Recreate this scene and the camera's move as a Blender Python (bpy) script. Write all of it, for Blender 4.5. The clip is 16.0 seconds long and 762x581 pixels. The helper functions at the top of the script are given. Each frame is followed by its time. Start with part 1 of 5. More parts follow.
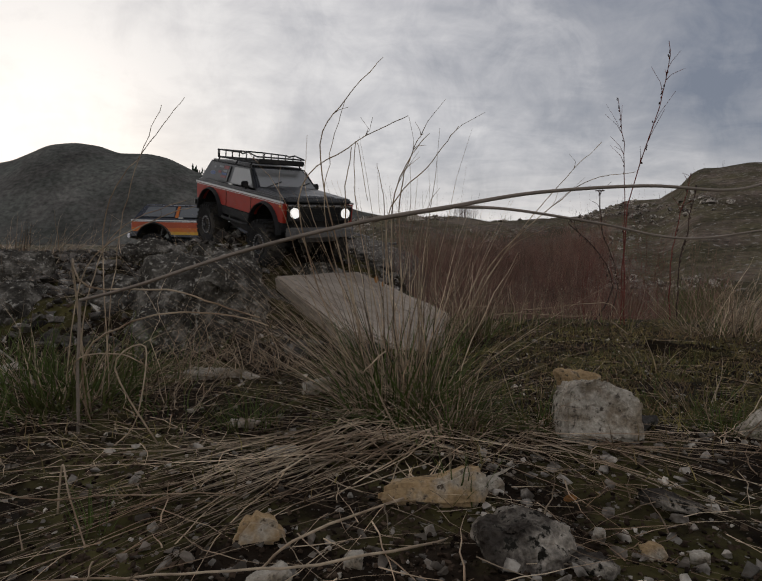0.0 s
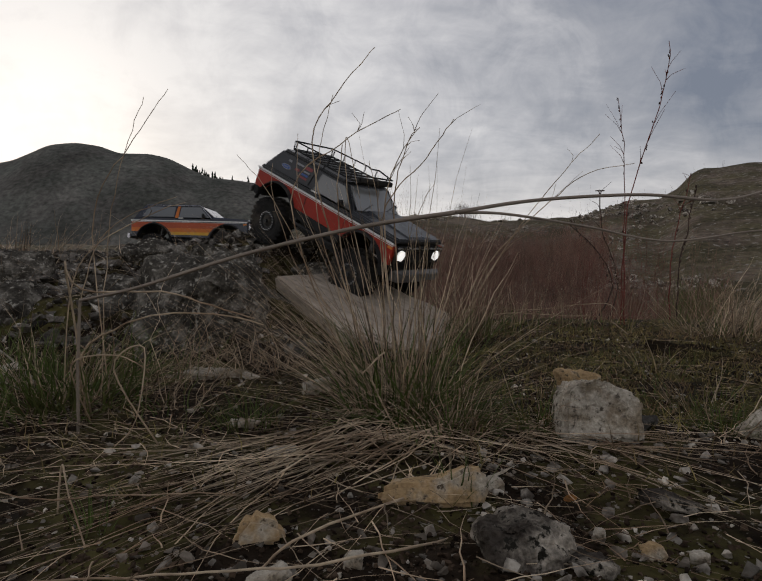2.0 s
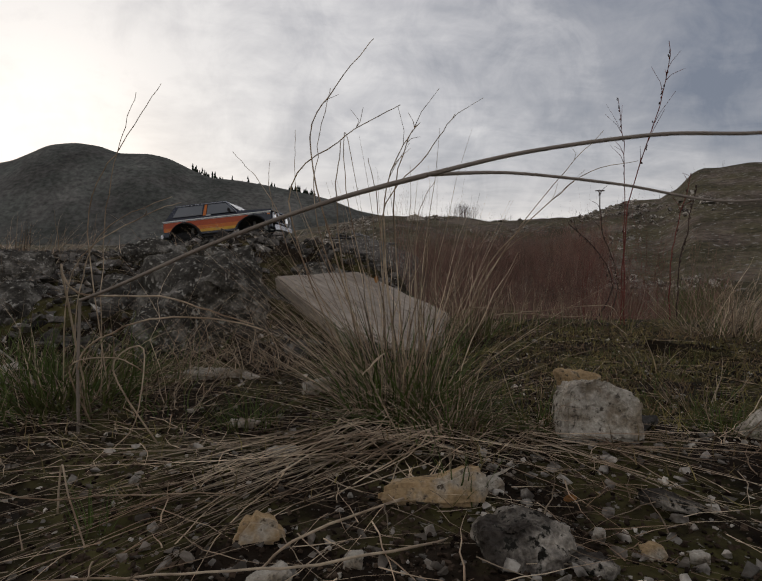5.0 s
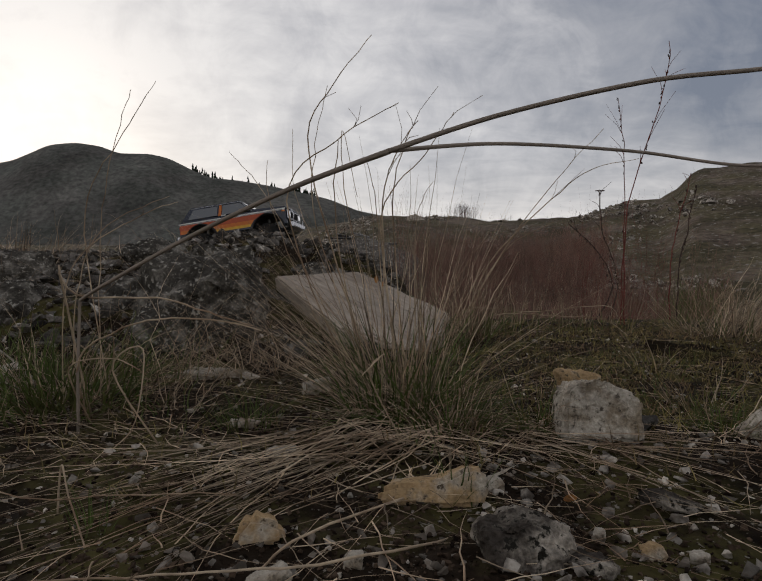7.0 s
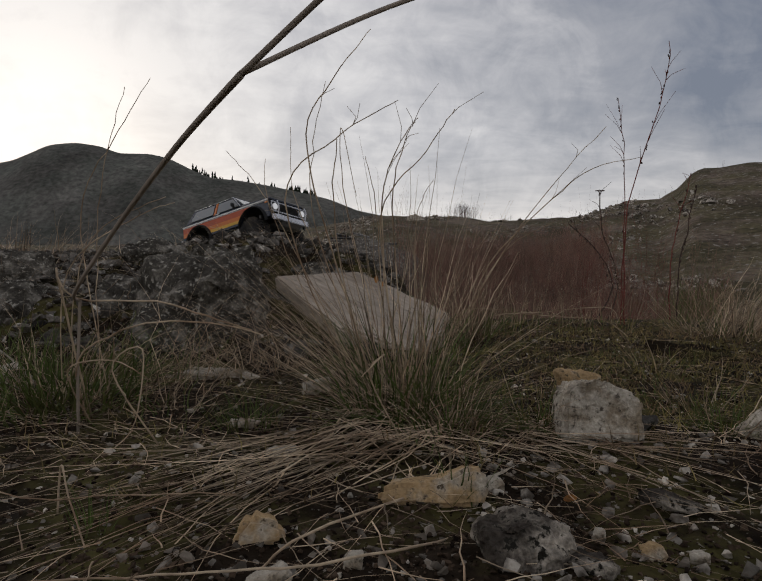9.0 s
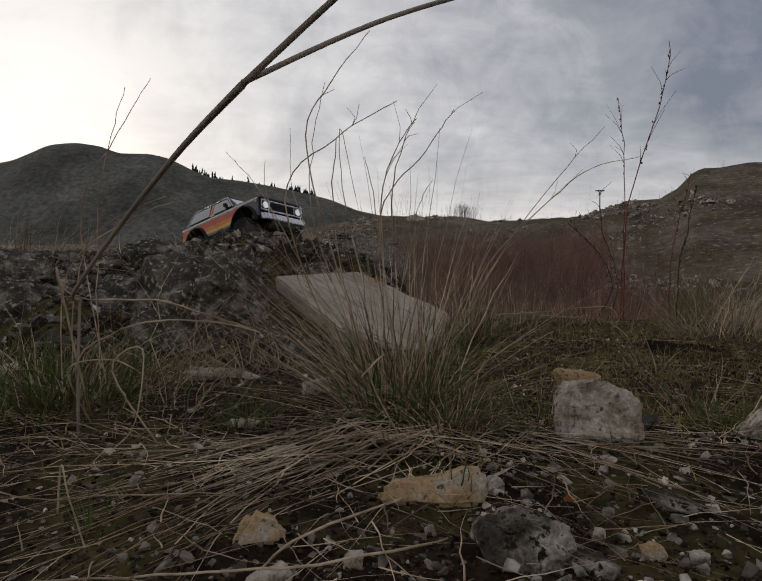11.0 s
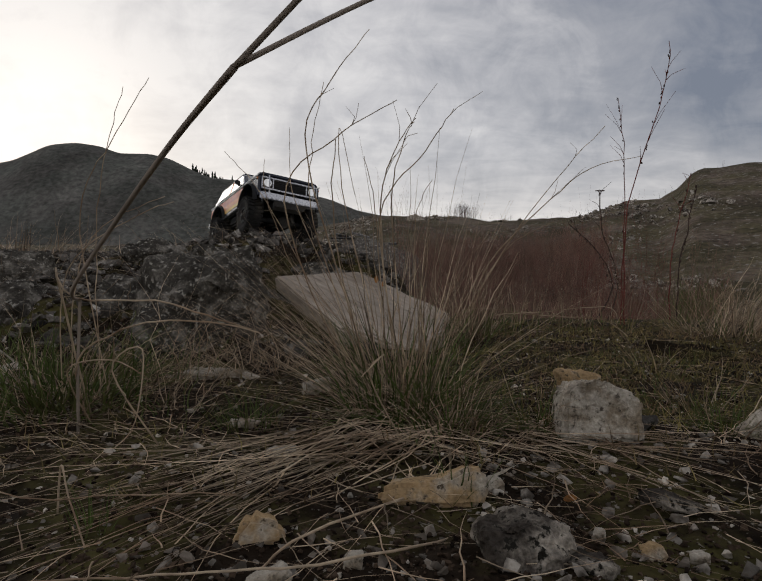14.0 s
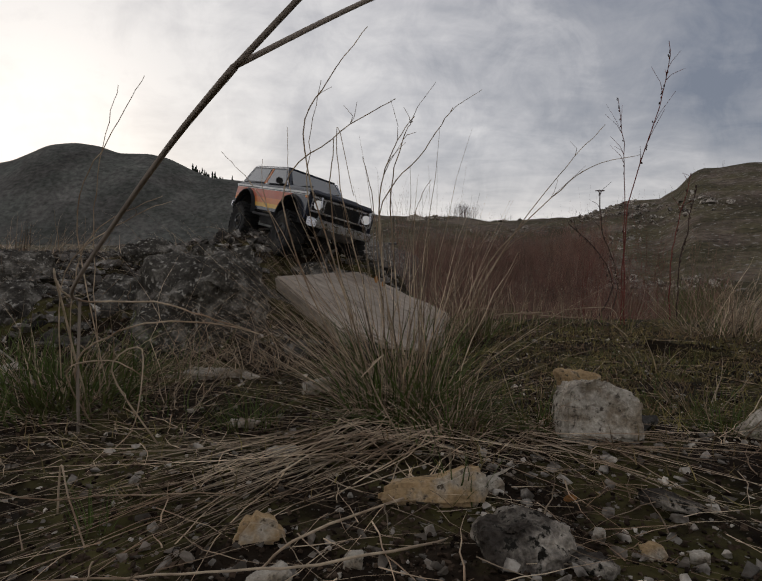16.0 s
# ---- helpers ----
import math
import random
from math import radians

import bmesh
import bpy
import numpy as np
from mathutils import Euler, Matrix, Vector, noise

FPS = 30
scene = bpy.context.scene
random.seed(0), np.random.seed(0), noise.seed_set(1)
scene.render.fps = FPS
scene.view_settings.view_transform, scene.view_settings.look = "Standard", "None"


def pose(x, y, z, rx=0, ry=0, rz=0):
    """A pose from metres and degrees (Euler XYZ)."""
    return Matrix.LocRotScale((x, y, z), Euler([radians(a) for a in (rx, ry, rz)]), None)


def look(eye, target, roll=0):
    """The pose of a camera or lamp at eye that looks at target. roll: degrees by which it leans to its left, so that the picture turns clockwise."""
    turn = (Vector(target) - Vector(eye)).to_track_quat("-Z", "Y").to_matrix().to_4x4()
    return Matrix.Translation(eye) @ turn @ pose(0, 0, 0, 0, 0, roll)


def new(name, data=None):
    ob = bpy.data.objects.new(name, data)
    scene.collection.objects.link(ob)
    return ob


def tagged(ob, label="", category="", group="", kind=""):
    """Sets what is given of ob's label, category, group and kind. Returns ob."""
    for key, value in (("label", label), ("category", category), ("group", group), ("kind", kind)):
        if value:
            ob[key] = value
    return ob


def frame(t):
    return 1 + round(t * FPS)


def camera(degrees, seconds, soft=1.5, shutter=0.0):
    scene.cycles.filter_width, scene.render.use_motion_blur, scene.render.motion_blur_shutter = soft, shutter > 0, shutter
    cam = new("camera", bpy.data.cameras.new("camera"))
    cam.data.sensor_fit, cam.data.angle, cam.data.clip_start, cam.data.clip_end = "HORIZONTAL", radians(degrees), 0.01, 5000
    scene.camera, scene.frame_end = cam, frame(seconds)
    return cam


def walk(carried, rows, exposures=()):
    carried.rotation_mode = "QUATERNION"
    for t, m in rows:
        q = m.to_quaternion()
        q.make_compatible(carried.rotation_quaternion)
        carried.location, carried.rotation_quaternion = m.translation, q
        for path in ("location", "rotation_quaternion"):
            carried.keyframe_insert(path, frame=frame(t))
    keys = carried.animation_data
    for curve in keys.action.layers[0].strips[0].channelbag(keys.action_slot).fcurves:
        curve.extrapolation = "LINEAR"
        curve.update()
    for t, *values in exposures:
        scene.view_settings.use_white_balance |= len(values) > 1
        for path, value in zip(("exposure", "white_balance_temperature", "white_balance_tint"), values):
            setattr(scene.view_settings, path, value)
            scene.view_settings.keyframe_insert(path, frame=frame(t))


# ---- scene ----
cam = camera(68, 16.0, soft=1.25, shutter=0.4)
EYE = Vector((0, 0, 0.16))
VIEW = look(EYE, (0, 10, 0.16 - 10 * math.tan(radians(2.611))))
walk(cam, [(0, VIEW), (16, VIEW)], [(0, 0.0), (16, 0.0)])

# ---- world and light ----
SUN_DIR = Vector((-0.50, 0.84, 0.21)).normalized()


def make_world():
    w = bpy.data.worlds.new("overcast_sky")
    scene.world = w
    w.use_nodes = True
    nt = w.node_tree
    nt.nodes.clear()
    N = nt.nodes.new
    L = nt.links.new

    def math_node(op, a, b=None, clamp=False):
        n = N("ShaderNodeMath")
        n.operation, n.use_clamp = op, clamp
        for i, v in enumerate((a, b)):
            if v is None:
                continue
            if isinstance(v, (int, float)):
                n.inputs[i].default_value = v
            else:
                L(v, n.inputs[i])
        return n.outputs[0]

    def ramp(fac, stops, interp="EASE"):
        n = N("ShaderNodeValToRGB")
        n.color_ramp.interpolation = interp
        el = n.color_ramp.elements
        while len(el) < len(stops):
            el.new(0.5)
        for e, (p, c) in zip(el, stops):
            e.position, e.color = p, (*c, 1)
        L(fac, n.inputs[0])
        return n.outputs[0]

    def mix(fac, a, b, mode="MIX"):
        n = N("ShaderNodeMix")
        n.data_type, n.blend_type = "RGBA", mode
        for s, v in ((n.inputs[0], fac), (n.inputs[6], a), (n.inputs[7], b)):
            if isinstance(v, (int, float)):
                s.default_value = v
            elif isinstance(v, tuple):
                s.default_value = (*v, 1)
            else:
                L(v, s)
        return n.outputs[2]

    tc = N("ShaderNodeTexCoord")
    sep = N("ShaderNodeSeparateXYZ")
    L(tc.outputs["Generated"], sep.inputs[0])
    sx, sy, sz = sep.outputs
    # a cloud deck: directions projected on a plane overhead
    up = math_node("ADD", math_node("MAXIMUM", sz, 0.0), 0.13)
    comb = N("ShaderNodeCombineXYZ")
    L(math_node("DIVIDE", sx, up), comb.inputs[0])
    L(math_node("DIVIDE", sy, up), comb.inputs[1])

    def clouds(scale, detail, rough, loc, stretch=(1, 1, 1), distort=0.0):
        mp = N("ShaderNodeMapping")
        mp.inputs["Location"].default_value = loc
        mp.inputs["Scale"].default_value = stretch
        L(comb.outputs[0], mp.inputs[0])
        n = N("ShaderNodeTexNoise")
        n.inputs["Scale"].default_value, n.inputs["Detail"].default_value = scale, detail
        n.inputs["Roughness"].default_value, n.inputs["Distortion"].default_value = rough, distort
        L(mp.outputs[0], n.inputs["Vector"])
        return n.outputs[0]

    big = clouds(0.55, 5, 0.55, (3.1, 1.4, 0), (0.7, 1.0, 1), 0.4)
    fine = clouds(3.4, 9, 0.60, (0.4, 2.2, 0), (0.8, 1.0, 1), 0.6)
    # thinner deck towards the hidden sun
    dot = N("ShaderNodeVectorMath")
    dot.operation = "DOT_PRODUCT"
    L(tc.outputs["Generated"], dot.inputs[0])
    dot.inputs[1].default_value = SUN_DIR
    toward = math_node("MAXIMUM", dot.outputs["Value"], 0.0)
    glow = math_node("POWER", toward, 22.0)
    core = math_node("POWER", toward, 60.0)
    bank = N("ShaderNodeVectorMath")
    bank.operation = "DOT_PRODUCT"
    L(tc.outputs["Generated"], bank.inputs[0])
    bank.inputs[1].default_value = Vector((0.62, 0.73, 0.24)).normalized()
    heavy = math_node("POWER", math_node("MAXIMUM", bank.outputs["Value"], 0.0), 9.0)
    thick = math_node("ADD", math_node("MULTIPLY", heavy, 0.66), 0.12)
    thick = math_node("ADD", thick, math_node("MULTIPLY", math_node("SUBTRACT", big, 0.5), 0.9))
    thick = math_node("ADD", thick, math_node("MULTIPLY", math_node("SUBTRACT", fine, 0.5), 0.55))
    # deck thickened overhead, unseen, and away from the sun, to dim the ground
    thick = math_node("ADD", thick, math_node("MULTIPLY", math_node("POWER", math_node("MAXIMUM", sz, 0.0), 2.0), 0.55))
    thick = math_node("ADD", thick, math_node("MULTIPLY", math_node("SUBTRACT", 1.0, toward), 0.18))
    thick = math_node("SUBTRACT", thick, math_node("MULTIPLY", glow, 0.15))
    puff = N("ShaderNodeTexNoise")
    puff.inputs["Scale"].default_value, puff.inputs["Detail"].default_value, puff.inputs["Roughness"].default_value = 9.0, 7, 0.62
    puff.inputs["Distortion"].default_value = 0.5
    L(tc.outputs["Generated"], puff.inputs["Vector"])
    thick = math_node("ADD", thick, math_node("MULTIPLY", math_node("SUBTRACT", puff.outputs[0], 0.5), 0.95))
    col = ramp(thick, [(0.0, (0.70, 0.685, 0.685)), (0.30, (0.50, 0.495, 0.515)), (0.60, (0.325, 0.332, 0.365)), (1.0, (0.175, 0.195, 0.245))], "LINEAR")
    # low bright strip over the hills
    low = math_node("SUBTRACT", 1.0, math_node("MULTIPLY", sz, 5.0), clamp=True)
    low = math_node("MULTIPLY", math_node("POWER", low, 1.3), math_node("SUBTRACT", 1.5, math_node("MULTIPLY", fine, 1.0)), clamp=True)
    col = mix(low, col, (0.80, 0.755, 0.735))
    col = mix(math_node("MULTIPLY", glow, 0.40, True), col, (0.80, 0.775, 0.76))
    glare = N("ShaderNodeCombineColor")
    for i, k in enumerate((0.16, 0.15, 0.14)):
        L(math_node("MULTIPLY", core, k), glare.inputs[i])
    col = mix(1.0, col, glare.outputs[0], "ADD")
    sky = N("ShaderNodeTexSky")
    sky.sky_type, sky.sun_disc = "NISHITA", False
    sky.sun_elevation = math.asin(SUN_DIR.z)
    sky.sun_rotation = math.atan2(SUN_DIR.x, SUN_DIR.y)
    b1, b2 = N("ShaderNodeBackground"), N("ShaderNodeBackground")
    L(sky.outputs[0], b1.inputs[0])
    b1.inputs[1].default_value = 0.008
    L(col, b2.inputs[0])
    b2.inputs[1].default_value = SKY_LEVEL
    add = N("ShaderNodeAddShader")
    out = N("ShaderNodeOutputWorld")
    L(b1.outputs[0], add.inputs[0])
    L(b2.outputs[0], add.inputs[1])
    L(add.outputs[0], out.inputs[0])


SKY_LEVEL = 1.02
make_world()
sun = new("sun", bpy.data.lights.new("sun", "SUN"))
sun.data.energy, sun.data.angle, sun.data.color = 0.6, radians(25), (1.0, 0.95, 0.88)
sun.matrix_world = look(SUN_DIR * 50, (0, 0, 0))


# ---- materials ----
def mat(name, base, rough=0.7, metal=0.0, var=0.25, scale=40.0, bump=0.2, bump_scale=None, second=None, mask=(0.45, 0.62), spec=0.4,
        emit=None, per_piece=0.0, fleck=None, coords="Object", stretch=None, turn=0.0):
    """A surface with colour variation at two scales, an optional second colour in patches, flecks, and fine relief."""
    m = bpy.data.materials.new(name)
    m.use_nodes = True
    nt = m.node_tree
    p = nt.nodes["Principled BSDF"]
    N, L = nt.nodes.new, nt.links.new
    tc = N("ShaderNodeTexCoord")
    place = tc.outputs[coords]
    if stretch:
        mp = N("ShaderNodeMapping")
        mp.inputs["Scale"].default_value = stretch
        turned = N("ShaderNodeMapping")
        turned.inputs["Rotation"].default_value = (0, 0, radians(turn))
        L(place, turned.inputs[0])
        L(turned.outputs[0], mp.inputs[0])
        place = mp.outputs[0]

    def tex(s, detail=6, rough_=0.6):
        n = N("ShaderNodeTexNoise")
        n.inputs["Scale"].default_value, n.inputs["Detail"].default_value, n.inputs["Roughness"].default_value = s, detail, rough_
        L(place, n.inputs["Vector"])
        return n.outputs[0]

    def mixc(fac, a, b, mode="MIX"):
        n = N("ShaderNodeMix")
        n.data_type, n.blend_type = "RGBA", mode
        for s, v in ((n.inputs[0], fac), (n.inputs[6], a), (n.inputs[7], b)):
            if isinstance(v, float):
                s.default_value = v
            elif isinstance(v, tuple):
                s.default_value = (*v, 1)
            else:
                L(v, s)
        return n.outputs[2]

    def rng(v, lo, hi, a=0.0, b=1.0):
        n = N("ShaderNodeMapRange")
        for s, x in zip(n.inputs[1:5], (lo, hi, a, b)):
            s.default_value = x
        L(v, n.inputs[0])
        return n.outputs[0]

    col = base
    if second:
        col = mixc(rng(tex(scale * 0.35), *mask), base, second)
    dark = tuple(c * (1 - var) for c in (1, 1, 1))
    light = tuple(1 + var for _ in range(3))
    col = mixc(1.0, col, mixc(rng(tex(scale * 0.2), 0.3, 0.7), dark, light), "MULTIPLY")
    col = mixc(1.0, col, mixc(rng(tex(scale * 3), 0.3, 0.7), dark, light), "MULTIPLY")
    if fleck:
        c, s, lo, hi = fleck
        col = mixc(rng(tex(s, 3), lo, hi), col, c)
    if per_piece:
        g = N("ShaderNodeNewGeometry")
        col = mixc(1.0, col, mixc(rng(g.outputs["Random Per Island"], 0, 1), (1 - per_piece,) * 3, (1 + per_piece,) * 3), "MULTIPLY")
    if isinstance(col, tuple):
        p.inputs["Base Color"].default_value = (*col, 1)
    else:
        L(col, p.inputs["Base Color"])
    p.inputs["Metallic"].default_value = metal
    p.inputs["Specular IOR Level"].default_value = spec
    L(rng(tex(scale * 1.5), 0.3, 0.7, max(0.03, rough - 0.1), min(1, rough + 0.1)), p.inputs["Roughness"])
    if bump:
        b = N("ShaderNodeBump")
        b.inputs["Strength"].default_value, b.inputs["Distance"].default_value = bump, 0.3 / (bump_scale or scale)
        L(tex(bump_scale or scale, 8), b.inputs["Height"])
        L(b.outputs[0], p.inputs["Normal"])
    if emit:
        p.inputs["Emission Color"].default_value = (*emit[0], 1)
        p.inputs["Emission Strength"].default_value = emit[1]
    return m


def glass_mat(name, tint, rough=0.08):
    m = bpy.data.materials.new(name)
    m.use_nodes = True
    p = m.node_tree.nodes["Principled BSDF"]
    p.inputs["Base Color"].default_value = (*tint, 1)
    p.inputs["Roughness"].default_value = rough
    p.inputs["Specular IOR Level"].default_value = 0.8
    p.inputs["Coat Weight"].default_value = 0.6
    p.inputs["Coat Roughness"].default_value = 0.06
    return m


M_RED = mat("red_paint", (0.37, 0.026, 0.011), 0.5, var=0.12, scale=25, bump=0.03, spec=0.3, second=(0.27, 0.03, 0.018), mask=(0.5, 0.8))
M_BLACK = mat("black_paint", (0.016, 0.017, 0.020), 0.34, var=0.25, scale=25, bump=0.03, spec=0.5, second=(0.05, 0.045, 0.04), mask=(0.55, 0.8))
M_TRIM = mat("black_plastic", (0.018, 0.018, 0.018), 0.7, spec=0.25, var=0.3, scale=60, bump=0.1, second=(0.06, 0.052, 0.043), mask=(0.5, 0.75))
M_TYRE = mat("tyre_rubber", (0.024, 0.023, 0.022), 0.85, spec=0.15, var=0.3, scale=60, bump=0.25, second=(0.075, 0.064, 0.05), mask=(0.48, 0.7))
M_RIM = mat("dark_rim_metal", (0.05, 0.05, 0.052), 0.45, metal=0.7, var=0.2, scale=80, bump=0.05)
M_BOLT = mat("bolt_steel", (0.42, 0.42, 0.42), 0.35, metal=0.9, var=0.15, scale=100, bump=0.0)
M_GREY_METAL = mat("scuffed_grey_metal", (0.16, 0.155, 0.15), 0.5, metal=0.5, var=0.3, scale=60, bump=0.1)
M_CHROME = mat("chrome", (0.52, 0.52, 0.54), 0.28, metal=1.0, var=0.1, scale=60, bump=0.02)
M_WHITE = mat("white_trim", (0.72, 0.71, 0.68), 0.45, var=0.1, scale=60, bump=0.0)
M_NAVY = mat("navy_paint", (0.022, 0.026, 0.040), 0.2, var=0.2, scale=25, bump=0.02, spec=0.5)
M_ORANGE = mat("orange_band", (0.60, 0.16, 0.02), 0.38, var=0.12, scale=30, bump=0.0)
M_DKORANGE = mat("red_orange_band", (0.45, 0.075, 0.02), 0.38, var=0.12, scale=30, bump=0.0)
M_YELLOW = mat("yellow_band", (0.66, 0.36, 0.03), 0.38, var=0.12, scale=30, bump=0.0)
M_GLASS = glass_mat("tinted_glass", (0.10, 0.105, 0.11))
M_PALE_GLASS = glass_mat("hazy_glass", (0.17, 0.168, 0.16), 0.22)
M_LAMP_ON = mat("lit_headlamp", (0.9, 0.9, 0.88), 0.3, var=0.0, bump=0.0, emit=((1.0, 0.97, 0.92), 0.8))
# unlit lens, brightened by a faint added glow
M_LAMP_OFF_GLOW = mat("glowing_headlamp_glass", (0.75, 0.76, 0.78), 0.12, metal=0.6, var=0.1, bump=0.0, emit=((1.0, 0.98, 0.95), 0.25))
M_AMBER = mat("amber_lens", (0.7, 0.22, 0.03), 0.3, var=0.05, bump=0.0)
M_TAIL = mat("red_lens", (0.55, 0.02, 0.02), 0.25, var=0.05, bump=0.0)
M_BLUE = mat("blue_decal", (0.035, 0.085, 0.26), 0.5, var=0.05, bump=0.0)
M_DECAL_RED = mat("red_decal", (0.22, 0.04, 0.04), 0.5, var=0.1, bump=0.0)
M_DECAL_PALE = mat("pale_decal", (0.24, 0.245, 0.25), 0.5, var=0.1, bump=0.0)

M_SOIL = mat("soil_and_moss", (0.021, 0.0145, 0.0095), 0.92, var=0.5, scale=22, bump=1.0, bump_scale=90, second=(0.070, 0.060, 0.022), mask=(0.46, 0.58),
             fleck=((0.20, 0.175, 0.145), 150, 0.63, 0.67), spec=0.04)
M_PALE_STONE = mat("pale_limestone", (0.47, 0.42, 0.345), 0.92, var=0.30, scale=130, bump=1.0, bump_scale=160, second=(0.24, 0.195, 0.14), mask=(0.46, 0.62),
                   fleck=((0.10, 0.084, 0.066), 170, 0.57, 0.68), spec=0.04)
M_LICHEN_STONE = mat("lichen_stone", (0.065, 0.054, 0.044), 0.92, var=0.5, scale=105, bump=1.0, bump_scale=150, second=(0.34, 0.30, 0.245), mask=(0.46, 0.66),
                     fleck=((0.022, 0.020, 0.016), 150, 0.54, 0.62), spec=0.04)
M_GREY_STONE = mat("grey_dark_stone", (0.075, 0.068, 0.061), 0.92, var=0.4, scale=40, bump=0.9, bump_scale=60, second=(0.34, 0.31, 0.27), mask=(0.57, 0.63),
                   fleck=((0.025, 0.024, 0.016), 60, 0.52, 0.60), spec=0.04)
# shade under the turf edge put into the colour
M_CLOD = mat("shaded_turf", (0.022, 0.016, 0.010), 0.95, var=0.5, scale=50, bump=1.0, bump_scale=80, second=(0.045, 0.040, 0.016), mask=(0.50, 0.62), spec=0.02)
M_SLAB = mat("weathered_slab", (0.40, 0.335, 0.27), 0.85, var=0.22, scale=26, bump=0.6, bump_scale=60, second=(0.25, 0.20, 0.155), mask=(0.5, 0.66),
             fleck=((0.17, 0.14, 0.11), 50, 0.63, 0.70), stretch=(0.12, 1.6, 1.0), turn=40, spec=0.04)
M_MOUND_ROCK = mat("speckled_lichen_rock", (0.066, 0.059, 0.049), 0.95, var=0.5, scale=75, bump=1.0, bump_scale=70, second=(0.18, 0.163, 0.138), mask=(0.50, 0.62),
                   fleck=((0.34, 0.315, 0.27), 110, 0.575, 0.65), spec=0.03)
M_LEAF = mat("dead_leaf_brown", (0.36, 0.17, 0.06), 0.8, var=0.3, scale=90, bump=0.1, spec=0.04)
M_STRAW = mat("dry_straw", (0.49, 0.385, 0.27), 0.75, var=0.3, scale=30, bump=0.0, second=(0.23, 0.155, 0.10), mask=(0.42, 0.6), per_piece=0.68, spec=0.04)
M_GREEN = mat("green_grass", (0.090, 0.122, 0.034), 0.6, var=0.3, scale=30, bump=0.0, second=(0.105, 0.10, 0.040), mask=(0.5, 0.65), per_piece=0.4, spec=0.04)
M_MOSS = mat("olive_moss", (0.20, 0.165, 0.060), 0.8, var=0.35, scale=30, bump=0.0, second=(0.19, 0.125, 0.075), mask=(0.45, 0.6), per_piece=0.5, spec=0.04)
M_OCHRE_STONE = mat("ochre_stone", (0.39, 0.27, 0.145), 0.9, var=0.3, scale=120, bump=0.9, bump_scale=90, second=(0.38, 0.33, 0.26), mask=(0.50, 0.64),
                    fleck=((0.10, 0.075, 0.05), 170, 0.58, 0.68), spec=0.04)
M_TWIG = mat("twig_bark", (0.075, 0.05, 0.042), 0.8, var=0.3, scale=60, bump=0.0, per_piece=0.3, spec=0.04)
M_REDTWIG = mat("red_bark", (0.17, 0.050, 0.040), 0.7, var=0.3, scale=60, bump=0.0, per_piece=0.3, spec=0.04)
M_BRUSH = mat("brown_brush", (0.26, 0.145, 0.112), 0.85, var=0.35, scale=12, bump=0.0, second=(0.17, 0.12, 0.09), mask=(0.45, 0.6), per_piece=0.4, spec=0.04)
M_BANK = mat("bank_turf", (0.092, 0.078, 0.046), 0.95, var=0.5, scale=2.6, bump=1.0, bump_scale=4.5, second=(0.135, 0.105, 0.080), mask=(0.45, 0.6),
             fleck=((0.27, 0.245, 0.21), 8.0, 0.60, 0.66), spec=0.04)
# distance haze is mixed into the hill's colour: greyer and paler than its grass
M_HILL = mat("hazed_hill_grass", (0.102, 0.102, 0.089), 0.95, var=0.45, scale=0.16, bump=0.6, bump_scale=0.5, second=(0.125, 0.118, 0.105), mask=(0.45, 0.6), spec=0.04)
M_TREE = mat("dark_conifer", (0.022, 0.028, 0.018), 0.9, var=0.3, scale=1, bump=0.0, spec=0.04)


# ---- mesh helpers ----
def link(name, bm_or_mesh, material=None, parent=None, label=""):
    if isinstance(bm_or_mesh, bmesh.types.BMesh):
        me = bpy.data.meshes.new(name)
        bm_or_mesh.normal_update()
        bm_or_mesh.to_mesh(me)
        bm_or_mesh.free()
    else:
        me = bm_or_mesh
    if material and not me.materials:
        me.materials.append(material)
    ob = new(name, me)
    if parent:
        ob.parent = parent
    if label:
        ob["label"] = label
    return ob


def part(name, bm, material, parent, label="", smooth=False):
    ob = link(name, bm, material, parent, label)
    if smooth:
        for f in ob.data.polygons:
            f.use_smooth = True
    return ob


def box(sx, sy, sz, m=None, bevel=0.0, bm=None):
    b = bmesh.new()
    bmesh.ops.create_cube(b, size=1, matrix=Matrix.Diagonal((sx, sy, sz, 1)))
    if bevel:
        bmesh.ops.bevel(b, geom=b.edges[:], offset=bevel, segments=2, affect="EDGES")
    if m is not None:
        b.transform(m)
    return join(bm, b)


def join(bm, b):
    if bm is None:
        return b
    me = bpy.data.meshes.new("tmp")
    b.to_mesh(me)
    b.free()
    bm.from_mesh(me)
    bpy.data.meshes.remove(me)
    return bm


def cyl(r, h, m=None, seg=16, r2=None, bm=None):
    b = bmesh.new()
    bmesh.ops.create_cone(b, cap_ends=True, segments=seg, radius1=r, radius2=r if r2 is None else r2, depth=h)
    if m is not None:
        b.transform(m)
    return join(bm, b)


